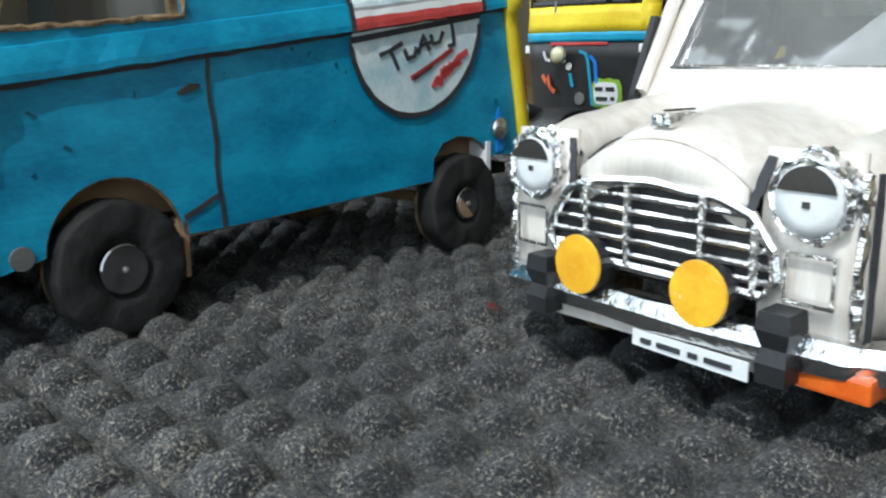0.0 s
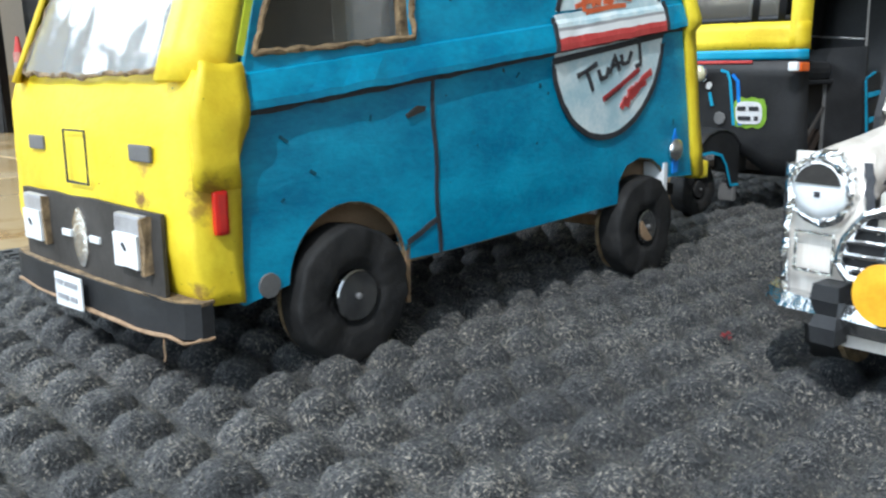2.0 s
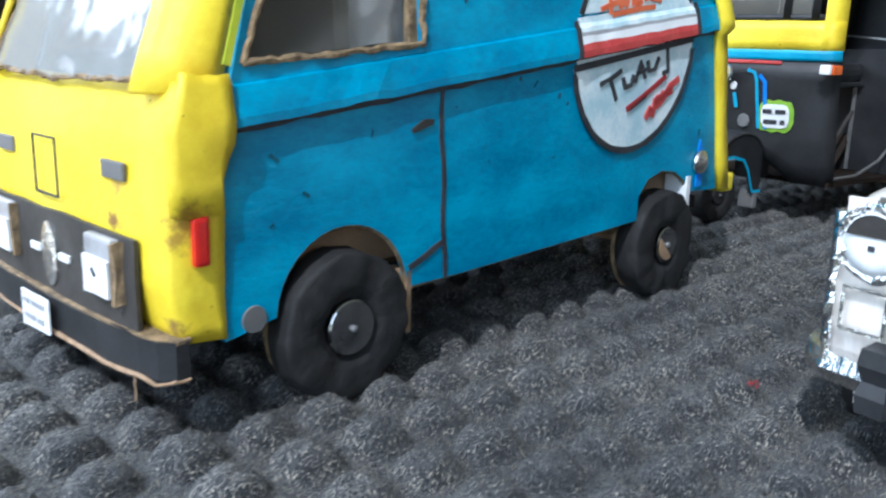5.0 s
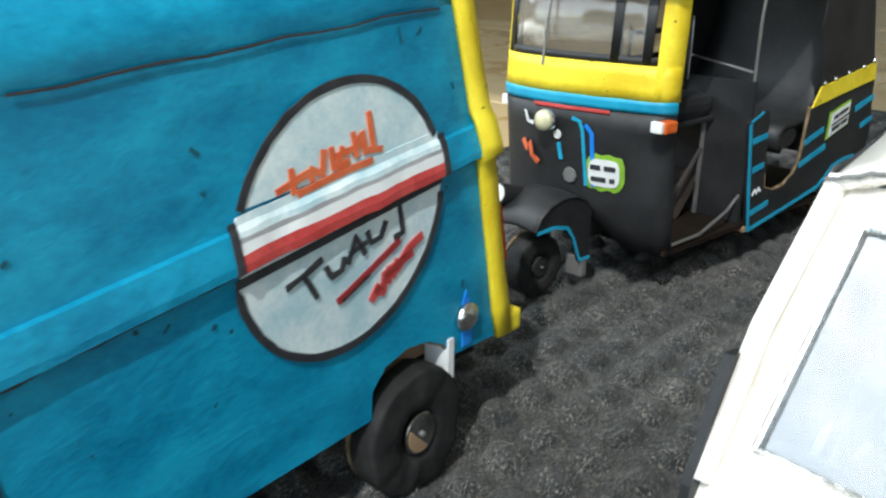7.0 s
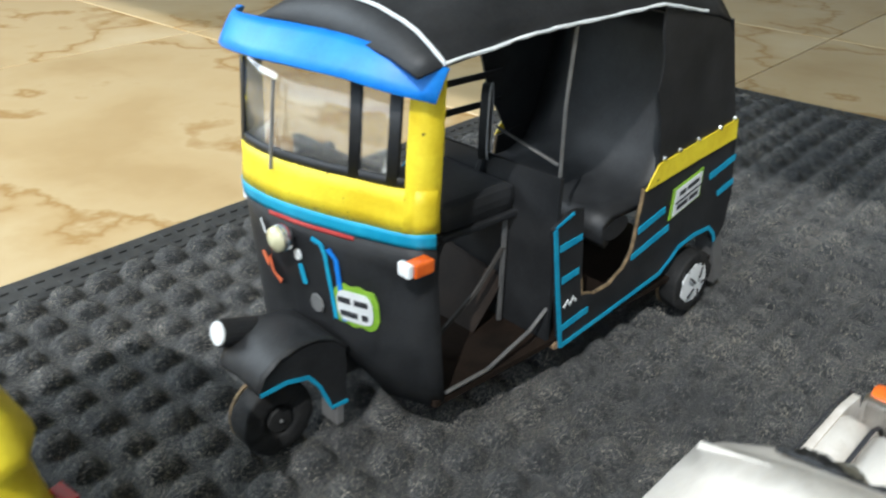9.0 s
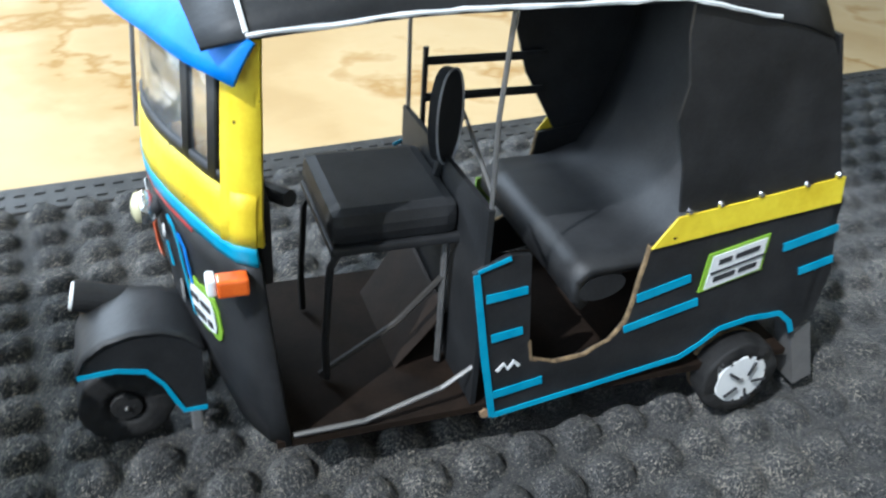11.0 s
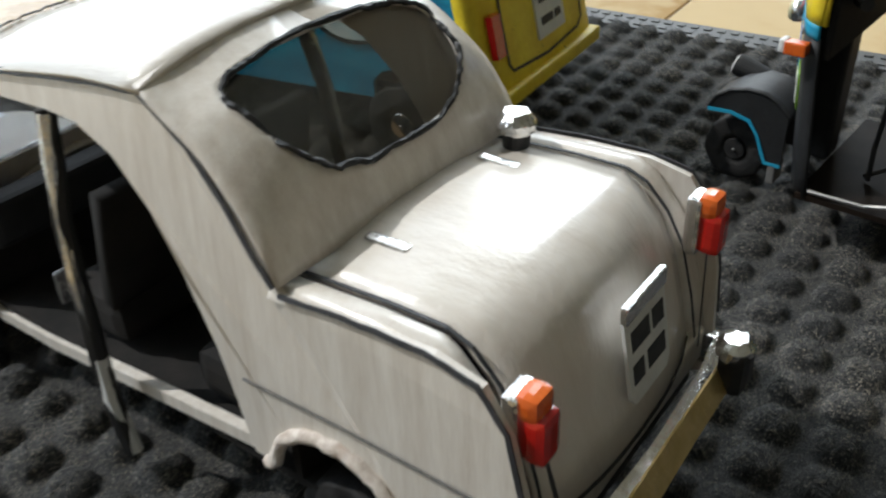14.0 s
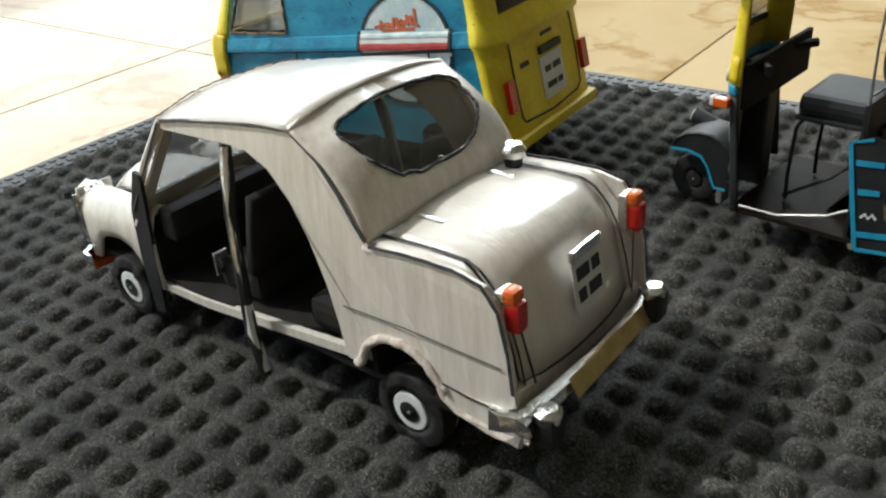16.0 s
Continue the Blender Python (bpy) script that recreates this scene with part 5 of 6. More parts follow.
    tab = [(0.256, 0.1205), (0.27, 0.1215), (0.29, 0.1225), (0.308, 0.1225), (0.3195, 0.1195), (0.3275, 0.111), (0.3335, 0.096), (0.3385, 0.078), (0.3415, 0.0625)]
    for i, (a, z) in enumerate(tab):
        rows.append([V(a - 0.006 * (abs(b) / 0.047) ** 2.5 * (i > 3), b, z - 0.0045 * (abs(b) / 0.047) ** 2.2 * (i < 6) + 0.0004 * noise.noise(Vector((a * 70, b * 70, 5)))) for b in np.linspace(-0.0475, 0.0475, 13)])
    part("boot_lid", sheet(rows, 0.0018, 0.0003), GLOSS, root, "glossy white boot lid", True)
    for s in (1, -1):
        rows = []
        for i, (a, z) in enumerate(tab):
            rows.append([V(a - 0.008 * (i > 3), s * 0.047, z - 0.006 * (i < 6) - 0.001), V(a - 0.006 * (i > 3), s * 0.0505, z - 0.0035 * (i < 6)), V(a - 0.0045 * (i > 3), s * 0.056, z - 0.003 * (i < 6)), V(a - 0.004 * (i > 3), s * (W - 0.0016), z - 0.007 * (i < 6))])
        part("rear_wing_top", sheet(rows, 0.0016, 0.0003), WHITE, root, "white top of the rear wing", True)
        # dark ribbon laid on as the shade beside the lid
        part("lid_gap", ribbon([V(a - 0.004 * (i > 3), s * 0.0482, z + 0.0006 - 0.0045 * (i < 6)) for i, (a, z) in enumerate(tab)], 0.0012, None, V(0.4, 0, 1)), INKSHADE, root, "dark strip drawn for the shaded gap beside the boot lid")
    part("lid_lower_line", ribbon([V(0.3412 - 0.006 * (abs(b) / 0.047) ** 2.5, b, 0.0632) for b in np.linspace(-0.047, 0.047, 9)], 0.0012, None, V(1, 0, 0.2)), INKSHADE, root)
    part("rear_valance", box(0.333, 0.3385, -0.056, 0.056, 0.05, 0.0635, 0.0015), WHITE, root)
    part("rear_bumper", crumple(loft([[V(a + da, b, z) for z, da in ((0.0475, 0), (0.0485, 0.0045), (0.0525, 0.006), (0.0575, 0.0045), (0.0585, 0))] for a, b in ((0.33, 0.0665), (0.341, 0.061), (0.3435, 0.04), (0.345, 0), (0.3435, -0.04), (0.341, -0.061), (0.33, -0.0665))], closed=True, caps=True), 0.0007, 200), FOIL, root, "crinkled foil rear bumper")
    part("bumper_tape", crumple(prism([V(0.3515 + 0.55 * (0.0535 - z), b, z + 0.002) for b, z in ((-0.054, 0.0515), (0.03, 0.0500), (0.03, 0.0580), (-0.054, 0.0595))], V(0.0008, 0, 0)), 0.0006, 200), GOLD, root, "yellowed foil tape on the rear bumper")
    pl = part("number_plate_rear", prism([V(0.3362 + 0.0045 * (0.105 - z) / 0.025, b - 0.003, z) for b, z in ((-0.0125, 0.0815), (-0.01, 0.0785), (0.01, 0.0785), (0.0125, 0.0815), (0.0125, 0.106), (-0.0125, 0.106))], V(0.001, 0, 0.0002)), PAPER, root, "white paper number plate with black marks")
    part("plate_lamp", box(0.3355, 0.3380, -0.0155, 0.0095, 0.1055, 0.1115, 0.0008), FOIL, pl, "foil plate lamp")
    for z, bars in ((0.0985, ((-0.0135, -0.0065), (-0.0045, 0.0065))), (0.088, ((-0.013, -0.002), (0.0005, 0.007)))):
        for b0, b1 in bars:
            a = 0.3374 + 0.0045 * (0.105 - z) / 0.025
            part("plate_mark", prism([V(a, b0, z - 0.0032), V(a, b1, z - 0.0032), V(a - 0.0011, b1, z + 0.0032), V(a - 0.0011, b0, z + 0.0032)], V(0.0006, 0, 0.0001)), INKSHADE, pl)
    kn = part("filler_cap", turned([(0.0046, 0), (0.005, 0.007)], V(0.270, -0.0440, 0.1185), V(0, 0, 1), 18), BLACK, root, "black filler neck with foil cap")
    part("cap_top", crumple(turned([(0.0066, 0.0), (0.007, 0.003), (0.0045, 0.0062)], V(0.270, -0.0440, 0.1245), V(0, 0, 1), 16), 0.0006, 300), FOIL, kn)
    # inside: floor, seats, wheel
    part("cabin_floor", box(0.0, 0.335, -W + 0.004, W - 0.004, 0.0375, 0.041), DARKIN, root, "dark card floor")
    part("bulkhead", box(0.072, 0.075, -W + 0.004, W - 0.004, 0.04, 0.077), DARKIN, root)
    part("boot_wall", box(0.252, 0.255, -W + 0.004, W - 0.004, 0.04, 0.112), DARKIN, root)
    part("dashboard", box(0.083, 0.096, -W + 0.006, W - 0.006, 0.068, 0.088, 0.003), BLACK, root)
    for a in (0.125, 0.2):
        part("seat", box(a, a + 0.035, -0.05, 0.05, 0.045, 0.064, 0.006), DARKIN, root, "black bench seat")
        rows = [[V(a + 0.033 + 0.012 * k, b, 0.062 + 0.05 * k) for b in np.linspace(-0.05, 0.05, 5)] for k in (0, 0.5, 1)]
        part("seat_back", sheet(rows, 0.006), DARKIN, root, "", True)
    part("steering_wheel", rod([V(0.105 + 0.006 * math.sin(t), -0.028 + 0.013 * math.cos(t), 0.092 + 0.011 * math.sin(t)) for t in np.linspace(0, 2 * math.pi, 20)], 0.0012, 6), BLACK, root)
    part("mirror_chip", crumple(box(0.128, 0.13, 0.045, 0.054, 0.056, 0.07), 0.0008, 200), FOIL, root, "scrap of foil in the cabin")
    for ob in root.children_recursive:
        for v in ob.data.vertices:
            v.co.x += 0.1 * v.co.y * min(1.0, max(0.0, (0.035 - v.co.x) / 0.03))
    return root


taxi()


# ---- black and yellow auto rickshaw ----
def rickshaw():
    root = thing("toy_auto_rickshaw", 0.2138, 0.6651, 38.5, "handmade black and yellow card auto rickshaw with blue trim lines", "toy rickshaw", "toy vehicles on the mat")
    R, L, C = 0.0, -0.104, -0.052
    def nose(b, z):
        """The bowed front seen from above, raked with height."""
        rake = 0.008 * max(0, 0.115 - z) / 0.085 if z < 0.115 else 0.06 * (z - 0.115)
        return float(np.interp(-b, [0, 0.004, 0.012, 0.031, 0.045, 0.061, 0.075, 0.088, 0.097, 0.1015, 0.104], [-0.0855, -0.0915, -0.096, -0.1035, -0.1085, -0.1128, -0.1148, -0.1146, -0.1125, -0.109, -0.1035])) + rake
    bs = [C + 0.052 * x for x in np.linspace(1, -1, 25)]
    def band(z0, z1, mat, name, label="", lift=0.0, thick=0.0016, b_list=None, jit=0.0003):
        rows = []
        for z in np.linspace(z0, z1, 4):
            rows.append([V(nose(b, z) - lift, b + lift * (b - C) / 0.052, z) for b in (b_list or bs)])
        return part(name, sheet(rows, thick, jit), mat, root, label, True)
    rows = []
    for k in np.linspace(0, 1, 7):
        row = []
        for b in bs:
            x = abs(b - C) / 0.052
            zlow = 0.0295 + 0.022 * max(0, 1 - x / 0.55) ** 0.7
            z = zlow + (0.1085 - zlow) * k
            row.append(V(nose(b, z), b, z))
        rows.append(row)
    part("front_apron", sheet(rows, 0.0016, 0.0002), BLACK, root, "curved black card front apron", True)
    band(0.108, 0.1145, CYAN, "cyan_band", "cyan painted line", 0.0006)
    band(0.1145, 0.1325, YELLOW, "yellow_band", "yellow painted band under the windscreen", 0.0003)
    band(0.1055, 0.108, REDPAINT, "red_line", "", 0.0004, b_list=[b for b in bs if -0.078 < b < -0.03])
    # windscreen frame with two panes
    def bar(b0, b1, z0, z1, name="screen_bar", mat=BLACK, lift=0.0):
        rows = [[V(nose(b, z) - lift, b, z) for b in np.linspace(b0, b1, 14)] for z in (z0, z1)]
        return part(name, sheet(rows, 0.002, 0.0002), mat, root, "", True)
    bar(-0.0965, -0.0085, 0.1325, 0.1365)
    bar(-0.0965, -0.0085, 0.172, 0.178)
    for b in (-0.0955, -0.0305, -0.0145):
        bar(b - 0.0022, b + 0.0022, 0.133, 0.176)
    rows = [[V(nose(b, z) + 0.001, b, z) for b in np.linspace(-0.0955, -0.0145, 16)] for z in (0.134, 0.176)]
    part("windscreen", sheet(rows, 0.0004), CLEAR, root, "clear plastic windscreen", True)
    for b in (-0.068,):
        part("wiper", rod([V(nose(b, 0.131) - 0.003, b, 0.1285), V(nose(b, 0.16) - 0.0022, b + 0.002, 0.166)], 0.0008, 6), WIRE, root, "thin wire wiper")
    for s, b0 in ((1, R), (-1, L)):
        rows = [[V(-0.0835 + 0.09 * max(0, z - 0.115) * 0.3 + (0 if s > 0 else -0.014), b0, z), V(nose(b0 - s * 0.0045, z), b0 - s * 0.004, z), V(nose(b0 - s * 0.0105, z) , b0 - s * (0.0088 if s > 0 else 0.0105), z)] for z in np.linspace(0.1145, 0.18, 8)]
        part("corner_post", sheet(rows, 0.002, 0.0004), YELLOW, root, "yellow corner post", True)
        e = 0.0 if s > 0 else -0.006
        ind = part("indicator", box(-0.0985 + e, -0.0885 + e, b0 - s * 0.003, b0 + s * 0.0035, 0.1, 0.106, 0.001), ORANGE, root, "orange and white indicator")
        part("white_lens", box(-0.1015 + e, -0.0985 + e, b0 - s * 0.0045, b0 + s * 0.0025, 0.1003, 0.1062, 0.001), PAPER, ind)
    # blue visor
    rows = []
    for k in np.linspace(0, 1, 5):
        row = []
        for b in np.linspace(0.003, -0.109, 21):
            x = (b - C) / 0.056
            a = nose(min(0.0, max(-0.104, b)), 0.18) - 0.002 - 0.013 * k * (0.45 + 0.55 * max(0.0, 1 - x * x))
            z = 0.1895 - 0.0085 * k - 0.0035 * k * k - 0.0075 * x * x * (1.25 if x > 0 else 0.35)
            row.append(V(a, b, z))
        rows.append(row)
    part("visor", sheet(rows, 0.0014, 0.0004), VISOR, root, "bright blue curved sun visor", True)
    # roof canopy with white piping
    rows = []
    for i, a in enumerate(np.linspace(-0.0975, 0.112, 18)):
        ze = float(np.interp(a, [-0.0975, -0.088, -0.03, 0.05, 0.094, 0.112], [0.1795, 0.1815, 0.1862, 0.187, 0.1785, 0.172]))
        row = []
        for k in range(17):
            x = k / 8 - 1
            row.append(V(a - (0.004 * (1 - max(0, x) ** 2) if i < 3 else 0) * (3 - i) / 3, C + 0.0535 * x, ze + 0.026 * float(np.interp(a, [-0.098, -0.085, -0.05], [0.3, 0.6, 1])) * (1 - abs(x) ** 2.6) + 0.0008 * noise.noise(Vector((a * 50, k * 0.6, 0)))))
        rows.append(row)
    can = part("roof_canopy", sheet(rows, 0.0016, 0.0005), BLACK, root, "black paper canopy with white piping", True)
    for k in (0, 16):
        part("piping", crumple(rod([r[k] + Vector((0, 0, 0.0004)) for r in rows[1:16]], 0.0008, 6), 0.0007, 300), PAPER, can, "white piping")
    part("piping", rod([rows[1][k] + Vector((0, 0, 0.0012)) for k in range(9, 17)], 0.0008, 6), PAPER, can)
    lp = [V(0.1205, R - 0.028, 0.158), V(0.1205, L + 0.028, 0.158), V(0.1275, L + 0.028, 0.139), V(0.1275, R - 0.028, 0.139)]
    outl = [V(0.115, R, 0.172), V(0.115, L, 0.172), V(0.138, L, 0.106), V(0.138, R, 0.106)]
    part("rear_curtain", prism(outl, V(0.0014, 0, 0.0004), [lp]), BLACK, root, "black rear curtain with a window")
    for s, b0 in ((1, R), (-1, L)):
        cur = [(0.0665, 0.1085), (0.064, 0.125), (0.0575, 0.145), (0.059, 0.158), (0.055, 0.175), (0.0545, 0.187), (0.075, 0.184), (0.094, 0.1785), (0.112, 0.172), (0.117, 0.165), (0.128, 0.136), (0.138, 0.112)]
        if s < 0:
            cur = [(a - (0.016 if a < 0.07 and z > 0.12 else 0), z - (0.014 if z < 0.113 else 0)) for a, z in cur]
        part("side_curtain", prism([V(a, b0 + s * 0.0002, z) for a, z in cur], V(0, -s * 0.0014, 0)), BLACK, root, "dull black side curtain")
        for a, z in ((0.07, 0.109), (0.083, 0.1105), (0.1, 0.1125), (0.12, 0.1145), (0.134, 0.117)):
            part("stud", turned([(0.0014, 0), (0.001, 0.0012)], V(a, b0 + s * 0.0006, z), V(0, s, 0), 10), FOIL, root)
        # body flank with step, door opening, wheel arch
        fl = [(0.0, 0.0255), (0.04, 0.0315), (0.0825, 0.0383), (0.091, 0.0435), (0.0985, 0.0495), (0.112, 0.0522), (0.127, 0.0522), (0.133, 0.047), (0.136, 0.041), (0.145, 0.048), (0.1475, 0.0696), (0.1395, 0.106), (0.1, 0.101), (0.0575, 0.0955), (0.0555, 0.08), (0.0535, 0.062), (0.0475, 0.0535), (0.037, 0.0485), (0.024, 0.0475), (0.0145, 0.051), (0.0128, 0.06), (0.009, 0.0985), (0.001, 0.0995), (-0.0122, 0.0935), (-0.006, 0.058)]
        body = part("flank", prism([V(a, b0, z) for a, z in fl], V(0, -s * 0.0022, 0)), BLACK, root, "black card flank with step and wheel arch")
        part("flank_edge", crumple(rod([V(a, b0 - s * 0.0008, z) for a, z in fl[13:21]], 0.001, 6), 0.0004, 200), EDGE, body, "bare card edge of the doorway")
        part("yellow_stripe", prism([V(a, b0 + s * 0.0003, z) for a, z in ((0.0572, 0.0945), (0.1, 0.1), (0.1393, 0.1045), (0.1375, 0.116), (0.1, 0.111), (0.066, 0.1068))], V(0, s * 0.0008, 0)), YELLOW, root, "yellow painted stripe")
        ln = lambda pts, w=0.0024: part("blue_line", ribbon([V(a, b0 + s * 0.0001, z) for a, z in pts], w, None, V(0, s, 0)), CYAN, body)
        ln([(-0.0115, 0.0935), (-0.0055, 0.058), (0.0006, 0.0262)], 0.0028)
        ln([(0.0005, 0.0265), (0.04, 0.0325), (0.082, 0.0392)])
        ln([(0.082, 0.0392), (0.0905, 0.0445), (0.098, 0.0505), (0.112, 0.0532), (0.127, 0.0532), (0.1335, 0.0478), (0.1362, 0.042)])
        for z in (0.0825, 0.0645):
            ln([(-0.0068 + (0.0825 - z) * 0.2, z), (0.009, z + 0.0018)], 0.0034)
        ln([(0.0, 0.037), (0.02, 0.0405)], 0.0036)
        ln([(-0.011, 0.0945), (0.001, 0.0988)], 0.0016)
        ln([(0.0555, 0.0725), (0.078, 0.0785)], 0.0036)
        ln([(0.0525, 0.0585), (0.084, 0.0665)], 0.0036)
        ln([(0.1185, 0.0865), (0.143, 0.0925)], 0.0034)
        ln([(0.13, 0.0735), (0.1455, 0.0775)], 0.0034)
        part("chalk_mark", ribbon([V(a, b0, z) for a, z in ((0.0005, 0.0485), (0.003, 0.0515), (0.005, 0.0488), (0.007, 0.052), (0.0095, 0.0495))], 0.0016, None, V(0, s, 0)), PAPER, body)
        st = part("side_sticker", prism([V(a, b0 + s * 0.0002, z) for a, z in ((0.0785, 0.0675), (0.1165, 0.0765), (0.1165, 0.0985), (0.08, 0.0905))], V(0, s * 0.0006, 0)), GREEN, root, "paper number label edged in green")
        part("label_face", prism([V(a, b0 + s * 0.0009, z) for a, z in ((0.0815, 0.0695), (0.1145, 0.0778), (0.1145, 0.0965), (0.0825, 0.0893))], V(0, s * 0.0004, 0)), PAPER, st)
        for z, bars in ((0.0845, ((0.0865, 0.094), (0.0965, 0.1105))), (0.0745, ((0.0855, 0.098), (0.1005, 0.111)))):
            for a0, a1 in bars:
                part("label_mark", prism([V(x, b0 + s * 0.0014, z + 0.235 * (x - 0.0875) + dz) for x, dz in ((a0, 0), (a1, 0), (a1, 0.003), (a0, 0.003))], V(0, s * 0.0003, 0)), INKSHADE, st)
        part("label_rule", ribbon([V(0.0825, b0 + s * 0.0013, 0.0795), V(0.1145, b0 + s * 0.0013, 0.0873)], 0.0009, None, V(0, s, 0)), INKSHADE, st)
        for ob in [st] + list(st.children):
            for v in ob.data.vertices:
                v.co.x, v.co.z = 0.0965 + (v.co.x - 0.0975) * 0.72, 0.0825 + (v.co.z - 0.0830) * 0.76
        wheel(root, 0.1125, b0 + s * 0.005, 0.0248, 0.0182, 0.011, s, PAPER, 0.0124, 5, "black foam wheel with white five-spoke hub")
        part("mud_flap", prism([V(a, b0 - s * 0.002, z) for a, z in ((0.139, 0.041), (0.148, 0.043), (0.159, 0.012), (0.15, 0.008))], V(0, -s * 0.012, 0)), GREY, root, "grey paper mud flap")
        part("wire_post", rod([V(-0.006, b0 - s * 0.004, 0.098), V(-0.007, b0 - s * 0.004, 0.15), V(-0.0055, b0 - s * 0.003, 0.187)], 0.0009, 6), WIRE, root, "thin wire roof post")
    part("rear_panel", box(0.138, 0.1415, L, R, 0.046, 0.106), BLACK, root, "black rear body panel")
    part("rear_reflector", box(0.147, 0.15, -0.012, -0.006, 0.05, 0.062, 0.0008), ORANGE, root)
    part("floor_pan", box(-0.082, 0.138, L + 0.001, R - 0.001, 0.0285, 0.0315), PAN, root, "dark brown shiny card floor")
    part("floor_edge", rod([V(-0.076, -0.001, 0.034), (V(-0.05, -0.001, 0.0345)), V(-0.02, -0.003, 0.042), V(-0.006, -0.004, 0.05)], 0.001, 6), WIRE, root, "curved pale wire along the floor")
    part("floor_edge", rod([V(-0.002, 0.0, 0.0275), V(-0.002, -0.02, 0.0275)], 0.0022, 6), CARD, root, "bare card end of the step")
    # divider, seats, controls
    part("divider", prism([V(-0.008, b, z) for b, z in ((R - 0.002, 0.032), (L + 0.002, 0.032), (L + 0.002, 0.114), (R - 0.002, 0.117))], V(0.0022, 0, 0)), BLACK, root, "black partition behind the driver's seat")
    ds = part("driver_seat", box(-0.0565, -0.008, -0.081, -0.027, 0.0935, 0.107, 0.005), BLACK, root, "black padded driver's seat on wire legs")
    part("seat_base", box(-0.0565, -0.003, -0.082, -0.026, 0.0905, 0.0938, 0.001), BLACK, ds)
    for b in (-0.03, -0.078):
        part("seat_leg", rod([V(-0.052, b, 0.091), V(-0.056, b, 0.084), V(-0.058, b, 0.05), V(-0.0575, b, 0.033)], 0.0014, 6), BLACK, ds)
        part("seat_leg", rod([V(-0.012, b, 0.091), V(-0.012, b, 0.033)], 0.0014, 6), WIRE, ds)
    pill = [(0.0085 * math.copysign(abs(math.cos(t)) ** 0.8, math.cos(t)), 0.131 + 0.0185 * math.sin(t)) for t in np.linspace(0, 2 * math.pi, 33)[:-1]]
    on_pill = lambda x, z, d=0.0: V(-0.009 + 0.8 * x + 0.6 * d, C - 0.6 * x + 0.8 * d, z)
    rest = part("driver_backrest", prism([on_pill(x, z) for x, z in pill], V(0.6 * 0.004, 0.8 * 0.004, 0)), BLACK, root, "small black pill-shaped driver's backrest")
    part("pale_edge", rod([on_pill(x, z, 0.0042) for x, z in pill + pill[:1]], 0.0005, 5), GREYPAPER, rest, "pale line round the rim of the backrest")
    part("bracket", rod([on_pill(0.008, 0.135, 0.002), on_pill(0.012, 0.126, 0.004), V(-0.006, R - 0.006, 0.122)], 0.0008, 6), WIRE, rest)
    part("back_stem", rod([on_pill(0, 0.114, 0.002), V(-0.010, C, 0.104)], 0.002, 6), BLACK, rest)
    part("footwell_card", crumple(prism([V(-0.03, -0.03, 0.032), V(-0.011, -0.03, 0.056), V(-0.011, -0.085, 0.062), V(-0.03, -0.085, 0.032)], V(0.0012, 0, 0.0008)), 0.0008, 120), PAN, root, "crumpled brown card in the footwell")
    part("footwell_strut", rod([V(-0.011, -0.03, 0.075), V(-0.03, -0.03, 0.055), V(-0.06, -0.032, 0.034)], 0.0013, 6), TAUPE, root, "dark card strut under the seat")
    rows = [[V(a, b, z) for b in np.linspace(L + 0.006, R - 0.004, 8)] for a, z in ((0.0375, 0.0705), (0.0335, 0.0745), (0.0335, 0.079), (0.038, 0.0822), (0.06, 0.0825), (0.078, 0.088), (0.088, 0.105), (0.096, 0.13), (0.102, 0.16), (0.102, 0.172))]
    part("passenger_bench", sheet(rows, 0.004, 0.0002), BLACK, root, "smooth black curved passenger bench", True)
    part("bench_end", prism([V(0.0425 + 0.0095 * math.cos(t) + 0.002 * math.sin(t), R - 0.004, 0.0768 + 0.0056 * math.sin(t)) for t in np.linspace(0, 2 * math.pi, 20)[:-1]], V(0, -0.003, 0)), BLACK, root, "rounded black end of the bench")
    part("inner_green", box(0.028, 0.058, L + 0.003, L + 0.0045, 0.062, 0.076), GREEN, root, "green painted patch inside")
    for z in (0.118, 0.134):
        part("grab_rail", rod([V(0.0, L + 0.005, z), V(0.055, L + 0.005, z)], 0.002, 6), BLACK, root, "black grab rail")
    part("rail_post", rod([V(0.0, L + 0.005, 0.1), V(0.0, L + 0.005, 0.14)], 0.0012, 6), BLACK, root)
    part("column", box(-0.1, -0.0825, C - 0.008, C + 0.008, 0.03, 0.118, 0.002), BLACK, root, "black steering column")
    hb = part("handlebar", rod([V(-0.082, C - 0.028, 0.121), V(-0.085, C, 0.118), V(-0.082, C + 0.028, 0.121)], 0.0022, 8), BLACK, root, "black handlebar")
    for d in (-1, 1):
        part("grip", rod([V(-0.082, C + d * 0.022, 0.121), V(-0.072, C + d * 0.036, 0.122)], 0.0032, 8), BLACK, hb)
    part("inner_cowl", box(-0.0835, -0.08, L + 0.004, R - 0.004, 0.098, 0.128, 0.001), DARKIN, root)
    # front decorations
    fr = lambda b, z, d=0.0006: V(nose(b, z) - d, b, z)
    nrm = V(-1, 0.25, 0)
    part("blue_trim", ribbon([fr(b, z) for b, z in ((-0.05, 0.1015), (-0.0455, 0.1), (-0.044, 0.095), (-0.042, 0.064))], 0.002, None, nrm), CYAN, root, "blue painted trim line")
    part("blue_trim", ribbon([fr(b, z) for b, z in ((-0.0425, 0.0985), (-0.039, 0.094), (-0.038, 0.064))], 0.0024, None, nrm), VISOR, root)
